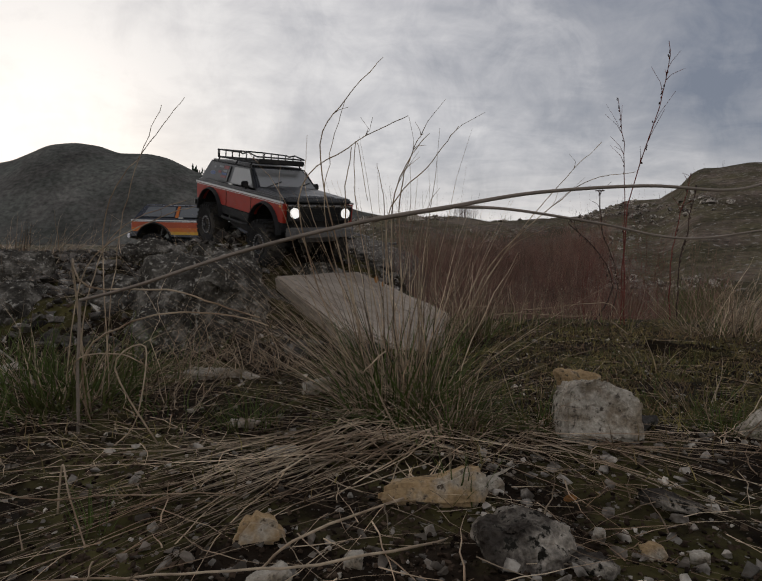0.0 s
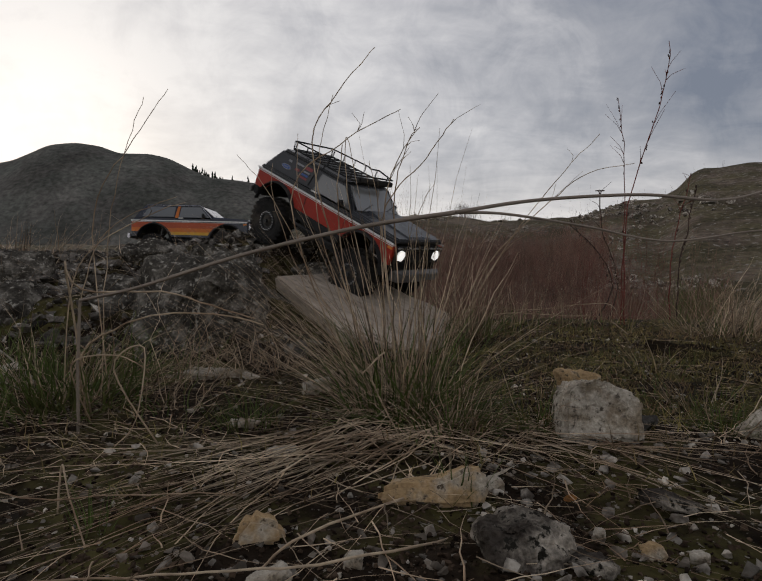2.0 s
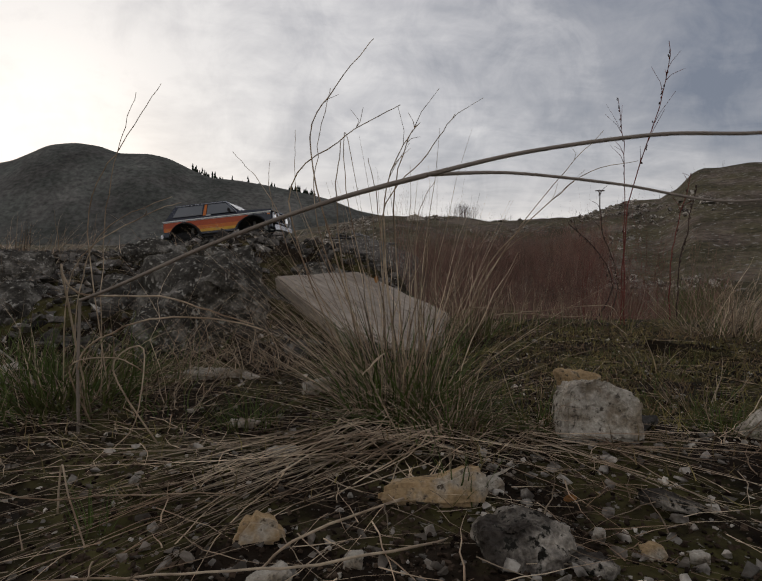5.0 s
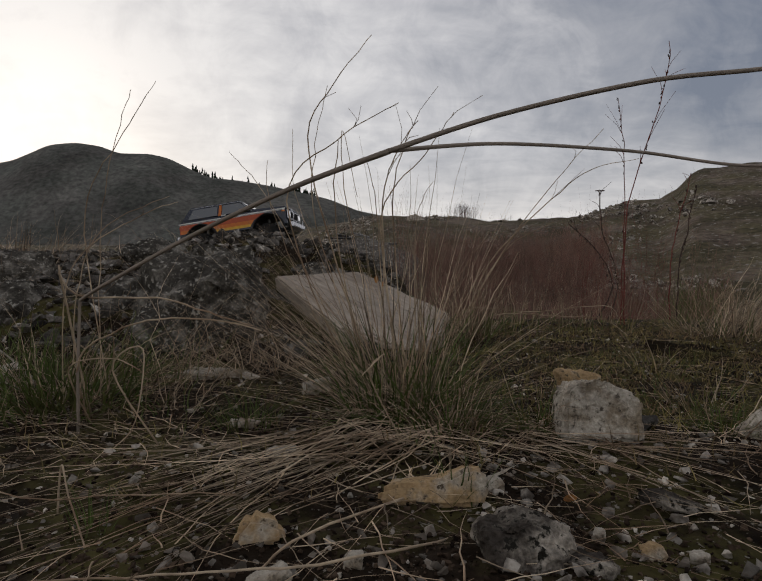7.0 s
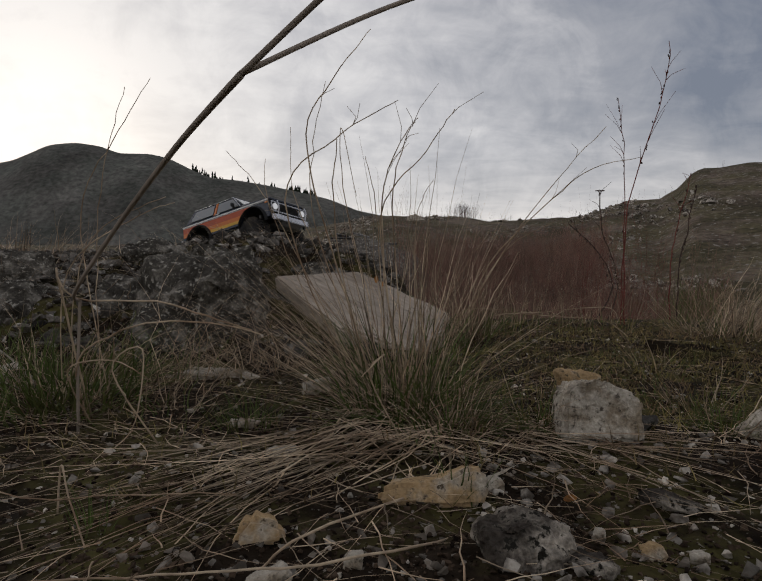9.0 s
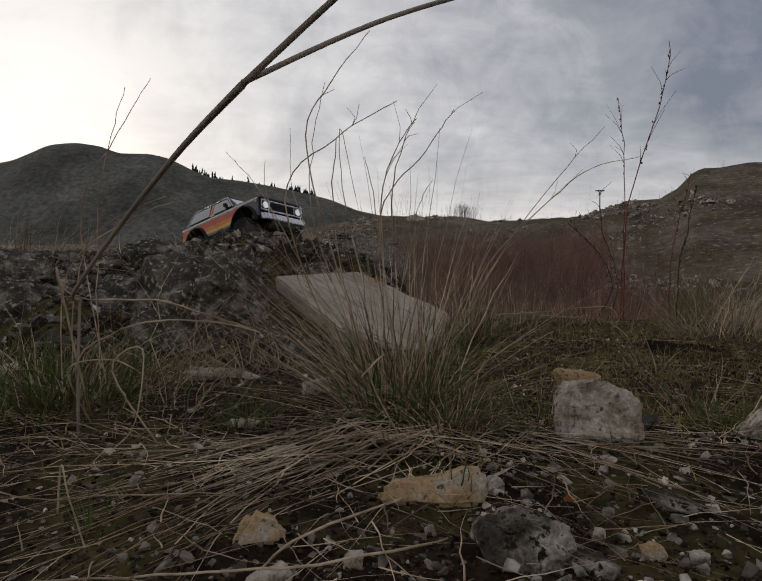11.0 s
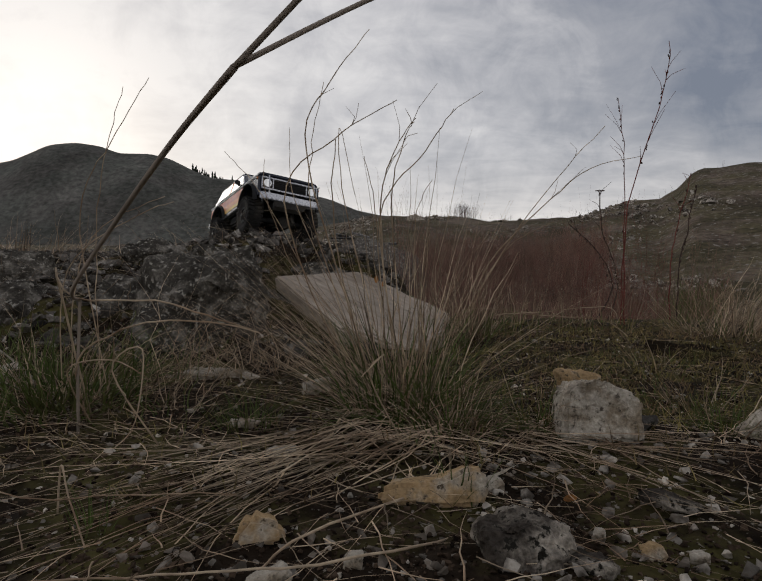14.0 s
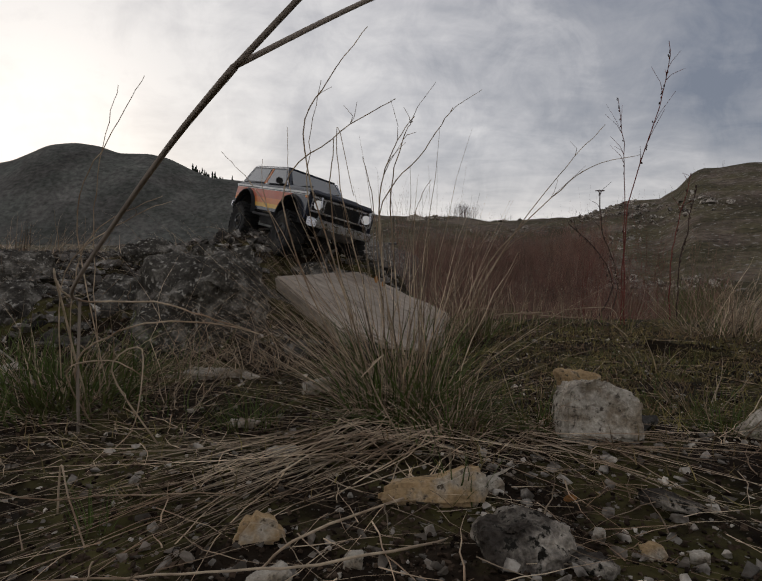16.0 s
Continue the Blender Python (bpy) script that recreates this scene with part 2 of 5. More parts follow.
def prism(outline, y0, y1, bevel=0.0):
    """An outline in x and z, given depth along y."""
    b = bmesh.new()
    f = b.faces.new([b.verts.new((x, y0, z)) for x, z in outline])
    r = bmesh.ops.extrude_face_region(b, geom=[f])
    bmesh.ops.translate(b, vec=(0, y1 - y0, 0), verts=[v for v in r["geom"] if isinstance(v, bmesh.types.BMVert)])
    bmesh.ops.recalc_face_normals(b, faces=b.faces[:])
    if bevel:
        bmesh.ops.bevel(b, geom=b.edges[:], offset=bevel, segments=1, affect="EDGES")
    return b


def hexa(bottom, top):
    """A solid between two four-cornered rings."""
    b = bmesh.new()
    lo, hi = [b.verts.new(p) for p in bottom], [b.verts.new(p) for p in top]
    b.faces.new(lo[::-1])
    b.faces.new(hi)
    for i in range(4):
        j = (i + 1) % 4
        b.faces.new((lo[i], lo[j], hi[j], hi[i]))
    bmesh.ops.recalc_face_normals(b, faces=b.faces[:])
    return b


def tube(points, r, sides=6, bm=None, taper=1.0):
    """A round bar along points."""
    b = bmesh.new()
    pts = [Vector(p) for p in points]
    rings = []
    for i, p in enumerate(pts):
        d = (pts[min(i + 1, len(pts) - 1)] - pts[max(i - 1, 0)]).normalized()
        a = d.cross(Vector((0.31, 0.17, 0.93))).normalized()
        c = d.cross(a)
        k = r * (1 + (taper - 1) * i / max(1, len(pts) - 1))
        rings.append([b.verts.new(p + (a * math.cos(q) + c * math.sin(q)) * k) for q in (math.tau * s / sides for s in range(sides))])
    for u, v in zip(rings, rings[1:]):
        for s in range(sides):
            b.faces.new((u[s], u[(s + 1) % sides], v[(s + 1) % sides], v[s]))
    b.faces.new(rings[0][::-1])
    b.faces.new(rings[-1])
    return join(bm, b)


def smoothstep(a, b, x):
    t = min(1.0, max(0.0, (x - a) / (b - a)))
    return t * t * (3 - 2 * t)


def lerp_table(table, x):
    if x <= table[0][0]:
        return table[0][1]
    for (x0, y0), (x1, y1) in zip(table, table[1:]):
        if x <= x1:
            return y0 + (y1 - y0) * (x - x0) / (x1 - x0)
    return table[-1][1]


# ---- ground ----
# slope (rise over distance) of the bank's rim seen from the origin, by bearing x / y
RIM = [(-3.0, 0.03), (-0.3, 0.035), (-0.12, 0.065), (0.0, 0.086), (0.07, 0.084), (0.15, 0.083), (0.19, 0.076), (0.28, 0.080), (0.36, 0.086),
       (0.39, 0.098), (0.43, 0.110), (0.49, 0.117), (0.52, 0.131), (0.545, 0.158), (0.56, 0.167), (0.62, 0.173), (0.70, 0.182), (0.9, 0.19), (3.0, 0.16)]


def slab_top(x, y):
    """Height of the slab's top face."""
    return 0.066 - 0.224 * (x - 0.013) + 0.288 * (y - 1.31)


def near_height(x, y):
    """The spot by the path: a flat with a rubble mound beside it that falls off behind to a hollow."""
    z = 0.006 * noise.noise((x * 5, y * 5, 0)) + 0.004 * noise.noise((x * 17, y * 17, 3))
    if y < 1.2:
        z += 0.0030 * noise.noise((x * 55, y * 55, 8)) + 0.0018 * noise.noise((x * 130, y * 130, 2))
    front = 0.90 + 0.08 * noise.noise((x * 3, 0, 7))
    side = 1 - smoothstep(-0.14, 0.22, x + 0.12 * (1.5 - y))
    ramp = 0.5 * smoothstep(front, front + 0.22, y) + 0.5 * smoothstep(front + 0.2, 1.62, y)
    top = 0.185 - 0.045 * smoothstep(1.75, 2.25, y) + 0.02 * noise.noise((x * 2.3, y * 2.3, 1))
    m = ramp * side * top
    m += 0.065 * math.exp(-(((x + 0.40) / 0.20) ** 2 + ((y - 1.78) / 0.24) ** 2)) * smoothstep(1.2, 1.7, y)
    rough = smoothstep(front, front + 0.25, y) * side
    z += m + rough * (0.018 * noise.noise((x * 9, y * 9, 5)) + 0.012 * noise.noise((x * 22, y * 22, 9)))
    z -= 0.42 * smoothstep(1.55, 3.6, y) * (1 - side * (1 - smoothstep(2.7, 3.6, y)))
    under = math.exp(-(((x + 0.035) / 0.22) ** 6 + ((y - 1.30) / 0.25) ** 6))
    if under > 0.02:
        z = min(z, z + (slab_top(x, y) - 0.048 - z) * min(1.0, under * 2.0))
    z -= 0.25 * smoothstep(0.7, 1.6, abs(x)) * (1 - smoothstep(0.5, 1.6, y)) * 0.3
    return z


def far_height(x, y):
    r = math.hypot(x, y)
    if y < 0.05 * r:
        k = 0.06
    else:
        k = lerp_table(RIM, x / y)
    fade = smoothstep(-0.3, 0.3, y / r)
    d = 24 + 3 * noise.noise((x / r * 4, y / r * 4, 2))
    rim = 0.16 + k * d * (y / r if y > 0.3 * r else 0.3)
    t = smoothstep(6.5, d, r)
    z = -0.6 + (rim + 0.6) * (0.55 * t + 0.45 * max(0.0, min(1.0, (r - 6.5) / (d - 6.5)))) * fade
    if r > d:
        z -= (rim + 2.0) * smoothstep(d, d * 2.2, r) * fade
    z += (0.10 * noise.noise((x * 0.9, y * 0.9, 4)) + 0.05 * noise.noise((x * 2.6, y * 2.6, 6))) * smoothstep(3, 8, r)
    return z


def ground_z(x, y):
    r = math.hypot(x, y)
    w = smoothstep(2.9, 5.0, r)
    if w <= 0:
        return near_height(x, y)
    if w >= 1:
        return far_height(x, y)
    return near_height(x, y) * (1 - w) + far_height(x, y) * w


def make_ground():
    radii = [0.0]
    r = 0.12
    while r < 3000:
        radii.append(r)
        r *= 1.0135 if r < 3.2 else (1.03 if r < 60 else 1.3)
    bearings, a = [], -180.0
    while a < 180:
        bearings.append(radians(a))
        a += 0.42 if -44 <= a < 44 else 4.0
    n = len(bearings)
    verts = [(0, 0, ground_z(0, 0))]
    for r in radii[1:]:
        for b in bearings:
            x, y = r * math.sin(b), r * math.cos(b)
            verts.append((x, y, ground_z(x, y)))
    faces = [(0, 1 + (j + 1) % n, 1 + j) for j in range(n)]
    for i in range(len(radii) - 2):
        for j in range(n):
            a0, a1 = 1 + i * n + j, 1 + i * n + (j + 1) % n
            faces.append((a0, a1, a1 + n, a0 + n))
    me = bpy.data.meshes.new("ground")
    me.from_pydata(verts, [], faces)
    me.polygons.foreach_set("use_smooth", [True] * len(me.polygons))
    ob = link("ground", me, M_SOIL)
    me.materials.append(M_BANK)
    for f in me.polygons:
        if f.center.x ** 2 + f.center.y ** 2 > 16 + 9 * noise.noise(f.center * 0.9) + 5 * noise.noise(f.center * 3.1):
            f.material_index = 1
    tagged(ob, "dark stony soil with moss, a rubble mound and a far bank", "ground", kind="structure")


make_ground()

# far hill: height over distance by bearing, 300 m off
HILL = [(-1.4, 0.10), (-0.95, 0.13), (-0.675, 0.174), (-0.635, 0.181), (-0.57, 0.208), (-0.53, 0.2115), (-0.49, 0.206), (-0.455, 0.193), (-0.40, 0.192),
        (-0.37, 0.185), (-0.322, 0.161), (-0.296, 0.151), (-0.245, 0.146), (-0.193, 0.137), (-0.14, 0.126), (-0.09, 0.114), (-0.04, 0.094), (0.0, 0.086),
        (0.1, 0.075), (0.3, 0.05), (0.6, 0.03)]


def make_hill():
    verts, faces, rows, cols = [], [], 40, 260
    for i in range(rows):
        v = i / (rows - 1)
        for j in range(cols):
            u = -1.4 + 2.0 * j / (cols - 1)
            crest = 0.16 + 300 * (lerp_table(HILL, u) * 0.5 + 0.25 * (lerp_table(HILL, u - 0.008) + lerp_table(HILL, u + 0.008)))
            y = 200 + 130 * v
            z = -6 + (crest + 6) * (smoothstep(0, 0.77, v) ** 0.8 if v < 0.77 else 1 - 0.5 * smoothstep(0.77, 1.2, v))
            if v < 0.7:
                z += 2.0 * noise.noise((u * 22, v * 6, 2)) * math.sin(v / 0.7 * math.pi)
            verts.append((u * 300 * (0.85 + 0.15 * v / 0.77), y, z))
    for i in range(rows - 1):
        for j in range(cols - 1):
            a = i * cols + j
            faces.append((a, a + 1, a + cols + 1, a + cols))
    me = bpy.data.meshes.new("hill")
    me.from_pydata(verts, [], faces)
    me.polygons.foreach_set("use_smooth", [True] * len(me.polygons))
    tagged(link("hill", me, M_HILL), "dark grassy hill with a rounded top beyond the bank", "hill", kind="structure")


make_hill()


# ---- slab ----
def make_slab():
    outline = [(-0.252, 1.335), (-0.058, 1.526), (0.164, 1.351), (0.135, 1.22), (0.065, 1.095), (-0.085, 1.125)]
    b = bmesh.new()
    rng = random.Random(5)
    pts = []
    for (x0, y0), (x1, y1) in zip(outline, outline[1:] + outline[:1]):
        for k in range(5):
            t = k / 5
            pts.append((x0 + (x1 - x0) * t + rng.uniform(-1, 1) * 0.004, y0 + (y1 - y0) * t + rng.uniform(-1, 1) * 0.004))
    top = [b.verts.new((x, y, slab_top(x, y) + rng.uniform(-1, 1) * 0.001)) for x, y in pts]
    low = [b.verts.new((x * 0.985, (y - 1.27) * 0.97 + 1.27, slab_top(x, y) - 0.036 + rng.uniform(-1, 1) * 0.004)) for x, y in pts]
    b.faces.new(top)
    b.faces.new(low[::-1])
    n = len(pts)
    for i in range(n):
        j = (i + 1) % n
        b.faces.new((top[i], low[i], low[j], top[j]))
    bmesh.ops.recalc_face_normals(b, faces=b.faces[:])
    bmesh.ops.bevel(b, geom=[e for e in b.edges if abs(e.verts[0].co.z - e.verts[1].co.z) < 0.03 and len(e.link_faces) == 2 and abs(e.link_faces[0].normal.dot(e.link_faces[1].normal)) < 0.5],
                    offset=0.004, segments=2, affect="EDGES")
    ob = link("stone_slab", b, M_SLAB)
    tagged(ob, "flat tan stone slab leaning against the rubble mound", "slab")


make_slab()


# ---- toy trucks ----
WHEEL_R = 0.063
AXLE = 0.156


def arch(cx, r, a0, a1, n=9, flat=0.0):
    """Points of a wheel arch from bearing a0 to a1 (degrees, 0 forward, 90 up)."""
    out = []
    for i in range(n):
        a = radians(a0 + (a1 - a0) * i / (n - 1))
        out.append((cx + r * math.cos(a), 0.094 + (r + flat) * math.sin(a)))
    return out


def tyre_mesh():
    b = bmesh.new()
    prof = [(0.030, -0.018), (0.044, -0.023), (0.054, -0.022), (0.0575, -0.014), (0.0575, 0.014), (0.054, 0.022), (0.044, 0.023), (0.030, 0.018)]
    seg = 36
    rings = [[b.verts.new((r * math.cos(math.tau * s / seg), y, r * math.sin(math.tau * s / seg))) for r, y in prof] for s in range(seg)]
    for s in range(seg):
        u, v = rings[s], rings[(s + 1) % seg]
        for i in range(len(prof)):
            j = (i + 1) % len(prof)
            b.faces.new((u[i], u[j], v[j], v[i]))
    bmesh.ops.recalc_face_normals(b, faces=b.faces[:])
    for s in range(26):
        for side in (-1, 1):
            q = math.tau * (s + 0.5 * (side > 0)) / 26
            m = Matrix.Rotation(-q, 4, "Y") @ Matrix.Translation((0.0575, side * 0.0135, 0)) @ Matrix.Rotation(radians(18 * side), 4, "X")
            box(0.0055, 0.019, 0.0085, m, 0.0008, b)
            m = Matrix.Rotation(-q, 4, "Y") @ Matrix.Translation((0.053, side * 0.0222, 0))
            box(0.007, 0.004, 0.006, m, 0.0, b)
        q = math.tau * (s + 0.25) / 26
        box(0.004, 0.009, 0.007, Matrix.Rotation(-q, 4, "Y") @ Matrix.Translation((0.0578, 0, 0)), 0.0, b)
    for v in b.verts:
        # taller sidewall: the bead moves in, the tread out
        r = math.hypot(v.co.x, v.co.z)
        k = (0.0265 + (r - 0.030) * 1.22) / r
        v.co.x, v.co.z = v.co.x * k, v.co.z * k
    return b


def add_wheel(truck, name, at, outward, bolts):
    wheel = part(name, tyre_mesh(), M_TYRE, truck, "knobbly black rubber tyre on a beadlock rim")
    wheel.location = at
    s = outward
    rim = cyl(0.0270, 0.034, Matrix.Rotation(radians(90), 4, "X"), 28)
    part("rim", rim, M_RIM, wheel)
    turn = Matrix.Rotation(radians(-90 * s), 4, "X")
    part("hub", cyl(0.0205, 0.008, Matrix.Translation((0, s * 0.0170, 0)) @ turn, 20, 0.011), M_TYRE, wheel, "dark dished wheel centre")
    part("hub_cap", cyl(0.0065, 0.010, Matrix.Translation((0, s * 0.0215, 0)) @ turn, 10, 0.005), M_RIM, wheel)
    ring = bmesh.new()
    for k in range(24):
        q0, q1 = math.tau * k / 24, math.tau * (k + 1) / 24
        o = []
        for q in (q0, q1):
            for r in (0.0205, 0.0268):
                for y in (0.0172, 0.0205):
                    o.append(ring.verts.new((r * math.cos(q), s * y, r * math.sin(q))))
        a = o
        for f in ((0, 1, 5, 4), (2, 3, 7, 6), (0, 2, 6, 4), (1, 3, 7, 5)):
            ring.faces.new([a[i] for i in f])
    bmesh.ops.remove_doubles(ring, verts=ring.verts[:], dist=1e-5)
    bmesh.ops.recalc_face_normals(ring, faces=ring.faces[:])
    part("bead_ring", ring, M_RIM if bolts else M_TRIM, wheel)
    if bolts:
        for k in range(20):
            q = math.tau * k / 20
            if k == 0:
                first = part("bolt", cyl(0.0013, 0.003, Matrix.Rotation(radians(90), 4, "X"), 6), M_BOLT, wheel)
                ob = first
            else:
                ob = new("bolt", first.data)
                ob.parent = wheel
            ob.location = (0.0238 * math.cos(q), s * 0.0212, 0.0238 * math.sin(q))
    return wheel


def window_pane(name, corners, thick, material, parent, label=""):
    """A flat pane through four corners, its outer face slightly proud."""
    c = [Vector(p) for p in corners]
    n = (c[1] - c[0]).cross(c[3] - c[0]).normalized() * thick
    return part(name, hexa([p - n * 0.5 for p in c], [p + n for p in c]), material, parent, label)


def build_truck(name, red):
    t = new(name)
    paint_top = M_BLACK if red else M_NAVY
    # tub between the side panels, with open wheel arches
    ra, fa = -AXLE, AXLE
    R = 0.072

    def side_outline(z0, z1, x0, x1):
        pts = [(x0, z1), (x0, z0)]
        for cx in (ra, fa):
            k = math.degrees(math.asin(min(1, max(-1, (z0 - 0.094) / R))))
            pts += arch(cx, R, 180 - k, k, 11)
        pts += [(x1, z0), (x1, z1)]
        return pts

    part("tub", prism(side_outline(0.108, 0.176, -0.250, 0.236), -0.094, 0.094), M_TRIM, t, "black inner tub")
    for s in (-1, 1):
        y0, y1 = sorted((s * 0.0945, s * 0.1065))
        if red:
            part("side_panel", prism(side_outline(0.130, 0.1765, -0.254, 0.242), y0, y1, 0.0012), M_RED, t, "faded red side panel")
        else:
            part("side_panel", prism(side_outline(0.112, 0.1765, -0.254, 0.242), y0, y1, 0.0012), M_NAVY, t)
            for z0, z1, m, nm in ((0.150, 0.174, M_DKORANGE, "red_band"), (0.134, 0.150, M_ORANGE, "orange_band"), (0.122, 0.134, M_YELLOW, "yellow_band")):
                ax = math.sqrt(max(0, R * R - (z0 - 0.094) ** 2)) + 0.010
                bx = math.sqrt(max(0, R * R - (z1 - 0.094) ** 2)) + 0.010 if z1 - 0.094 < R else 0.004
                b = prism([(ra + ax, z0), (fa - ax - 0.004, z0), (fa - bx - 0.004, z1), (ra + bx, z1)], s * 0.1066, s * 0.1074)
                part(nm, b, m, t)
                part(nm, prism([(-0.252, z0), (ra - ax, z0), (ra - bx, z1), (-0.252, z1)], s * 0.1066, s * 0.1074), m, t) if z0 > 0.125 else None
        ys = s * 0.100
        if red:
            for x0, x1 in ((-0.252, -0.233), (-0.088, 0.088), (0.224, 0.240)):
                part("rocker", box(x1 - x0, 0.012, 0.023, Matrix.Translation(((x0 + x1) / 2, ys, 0.1185)), 0.002), M_TRIM, t)
        # slider under the door
        part("rock_slider", tube([(-0.075, s * 0.108, 0.100), (-0.06, s * 0.114, 0.099), (0.06, s * 0.114, 0.099), (0.075, s * 0.108, 0.100)], 0.004, 8), M_TRIM, t)
        part("stripe", box(0.498, 0.0022, 0.0052, Matrix.Translation((-0.006, s * 0.1077, 0.1795)), 0.0006), M_WHITE, t, "white side stripe")
        part("lower_stripe", box(0.49, 0.0016, 0.0012, Matrix.Translation((-0.006, s * 0.1074, 0.1742)), 0.0), M_WHITE, t)
        # flares
        for cx in (ra, fa):
            outer, inner = arch(cx, R + 0.007, 176, 4, 15), arch(cx, R - 0.001, 176, 4, 15)
            b = bmesh.new()
            ya, yb = s * 0.104, s * 0.1165
            rows = []
            for (xo, zo), (xi, zi) in zip(outer, inner):
                rows.append([b.verts.new(p) for p in ((xo, ya, zo), (xi * 0.7 + xo * 0.3, yb, zi * 0.7 + zo * 0.3), (xi, yb - s * 0.002, zi), (xi, ya, zi))])
            for u, v in zip(rows, rows[1:]):
                for i in range(4):
                    b.faces.new((u[i], u[(i + 1) % 4], v[(i + 1) % 4], v[i]))
            b.faces.new(rows[0])
            b.faces.new(rows[-1][::-1])
            bmesh.ops.recalc_face_normals(b, faces=b.faces[:])
            part("fender_flare", b, M_TRIM, t)
    # shoulders above the stripe, hood and cabin
    part("belt", box(0.49, 0.208, 0.012, Matrix.Translation((-0.007, 0, 0.1845)), 0.004), paint_top, t)
    hood = hexa([(0.080, -0.102, 0.186), (0.243, -0.101, 0.182), (0.243, 0.101, 0.182), (0.080, 0.102, 0.186)],
                [(0.085, -0.092, 0.200), (0.240, -0.094, 0.1925), (0.240, 0.094, 0.1925), (0.085, 0.092, 0.200)])
    bmesh.ops.bevel(hood, geom=hood.edges[:], offset=0.003, segments=2, affect="EDGES")
    part("hood", hood, paint_top, t)
    part("hood_bulge", hexa([(0.09, -0.05, 0.198), (0.238, -0.055, 0.191), (0.238, 0.055, 0.191), (0.09, 0.05, 0.198)],
                            [(0.095, -0.043, 0.2045), (0.230, -0.048, 0.1960), (0.230, 0.048, 0.1960), (0.095, 0.043, 0.2045)]), paint_top, t)
    lo = [(-0.250, -0.099, 0.189), (0.092, -0.097, 0.195), (0.092, 0.097, 0.195), (-0.250, 0.099, 0.189)]
    hi = [(-0.208, -0.084, 0.2475), (0.034, -0.082, 0.2475), (0.034, 0.082, 0.2475), (-0.208, 0.084, 0.2475)]
    cabin = hexa(lo, hi)
    bmesh.ops.bevel(cabin, geom=cabin.edges[:], offset=0.004, segments=2, affect="EDGES")
    part("cabin", cabin, paint_top, t)
    roof = box(0.236, 0.160, 0.005, Matrix.Translation((-0.087, 0, 0.2490)), 0.002)
    part("roof", roof, paint_top, t)

    def on_side(x, k, s):
        """A point on the cabin's side, k of the way up."""
        return Vector((x, s * (0.099 + (0.0835 - 0.099) * k + 0.0006), 0.190 + (0.2475 - 0.190) * k))

    for s in (-1, 1):
        xs = [(-0.052, 0.10), (0.078, 0.10), (0.034, 0.86), (-0.048, 0.86)]
        c = [on_side(x, k, s) for x, k in xs]
        window_pane("side_window", c if s < 0 else c[::-1], 0.0012, M_PALE_GLASS if red else M_GLASS, t, "grey tinted side window")
        xs = [(-0.212, 0.12), (-0.075, 0.12), (-0.072, 0.86), (-0.188, 0.86)]
        c = [on_side(x, k, s) for x, k in xs]
        rear = window_pane("rear_side_window", c if s < 0 else c[::-1], 0.0010, M_BLACK if red else M_GLASS, t)
        if red:
            rng = random.Random(3 + s)
            for x, k, w, h, m in ((-0.170, 0.40, 0.031, 0.010, M_BLUE), (-0.165, 0.70, 0.012, 0.006, M_DECAL_PALE), (-0.126, 0.76, 0.026, 0.005, M_DECAL_PALE),
                                  (-0.130, 0.50, 0.016, 0.007, M_DECAL_RED), (-0.095, 0.76, 0.028, 0.009, M_DECAL_RED), (-0.098, 0.58, 0.024, 0.004, M_DECAL_PALE),
                                  (-0.100, 0.44, 0.026, 0.005, M_BLUE), (-0.102, 0.30, 0.030, 0.005, M_DECAL_RED)):
                p = on_side(x, k, s)
                tilt = math.degrees(math.atan2(0.0155, 0.0575)) * (1 if s > 0 else -1)
                mm = Matrix.Translation(p + Vector((0, s * 0.0012, 0))) @ Matrix.Rotation(radians(tilt), 4, "X")
                if m is M_BLUE and w > 0.03:
                    b = cyl(0.5, 0.0008, mm @ Matrix.Diagonal((w, 1, h, 1)) @ Matrix.Rotation(radians(90), 4, "X"), 20)
                    part("round_decal", b, m, t, "oval blue decal")
                    b = cyl(0.5, 0.0006, mm @ Matrix.Diagonal((w * 1.14, 1, h * 1.28, 1)) @ Matrix.Rotation(radians(90), 4, "X"), 20)
                    part("decal_border", b, M_DECAL_PALE, t)
                    for q in (-0.26, -0.04, 0.18):
                        part("decal_bar", box(w * 0.14, 0.0010, h * 0.30, mm @ Matrix.Translation((w * q, s * 0.0003, 0)), 0.0), M_DECAL_PALE, t)
                else:
                    part("decal", box(w, 0.0008, h, mm), m, t)
        else:
            c = [on_side(x, k, s) for x, k in ((-0.070, 0.05), (-0.056, 0.05), (-0.052, 0.9), (-0.062, 0.9))]
            window_pane("orange_pillar", c if s < 0 else c[::-1], 0.0016, M_ORANGE, t, "orange roof pillar")
        # window trim, handle, mirror
        part("drip_rail", tube([on_side(-0.20, 0.97, s), on_side(0.034, 0.97, s), on_side(0.086, 0.06, s)], 0.0018, 6), M_TRIM if red else M_CHROME, t)
        part("door_handle", box(0.022, 0.004, 0.004, Matrix.Translation((-0.044, s * 0.1015, 0.1925)), 0.001), M_WHITE, t, "pale door handle")
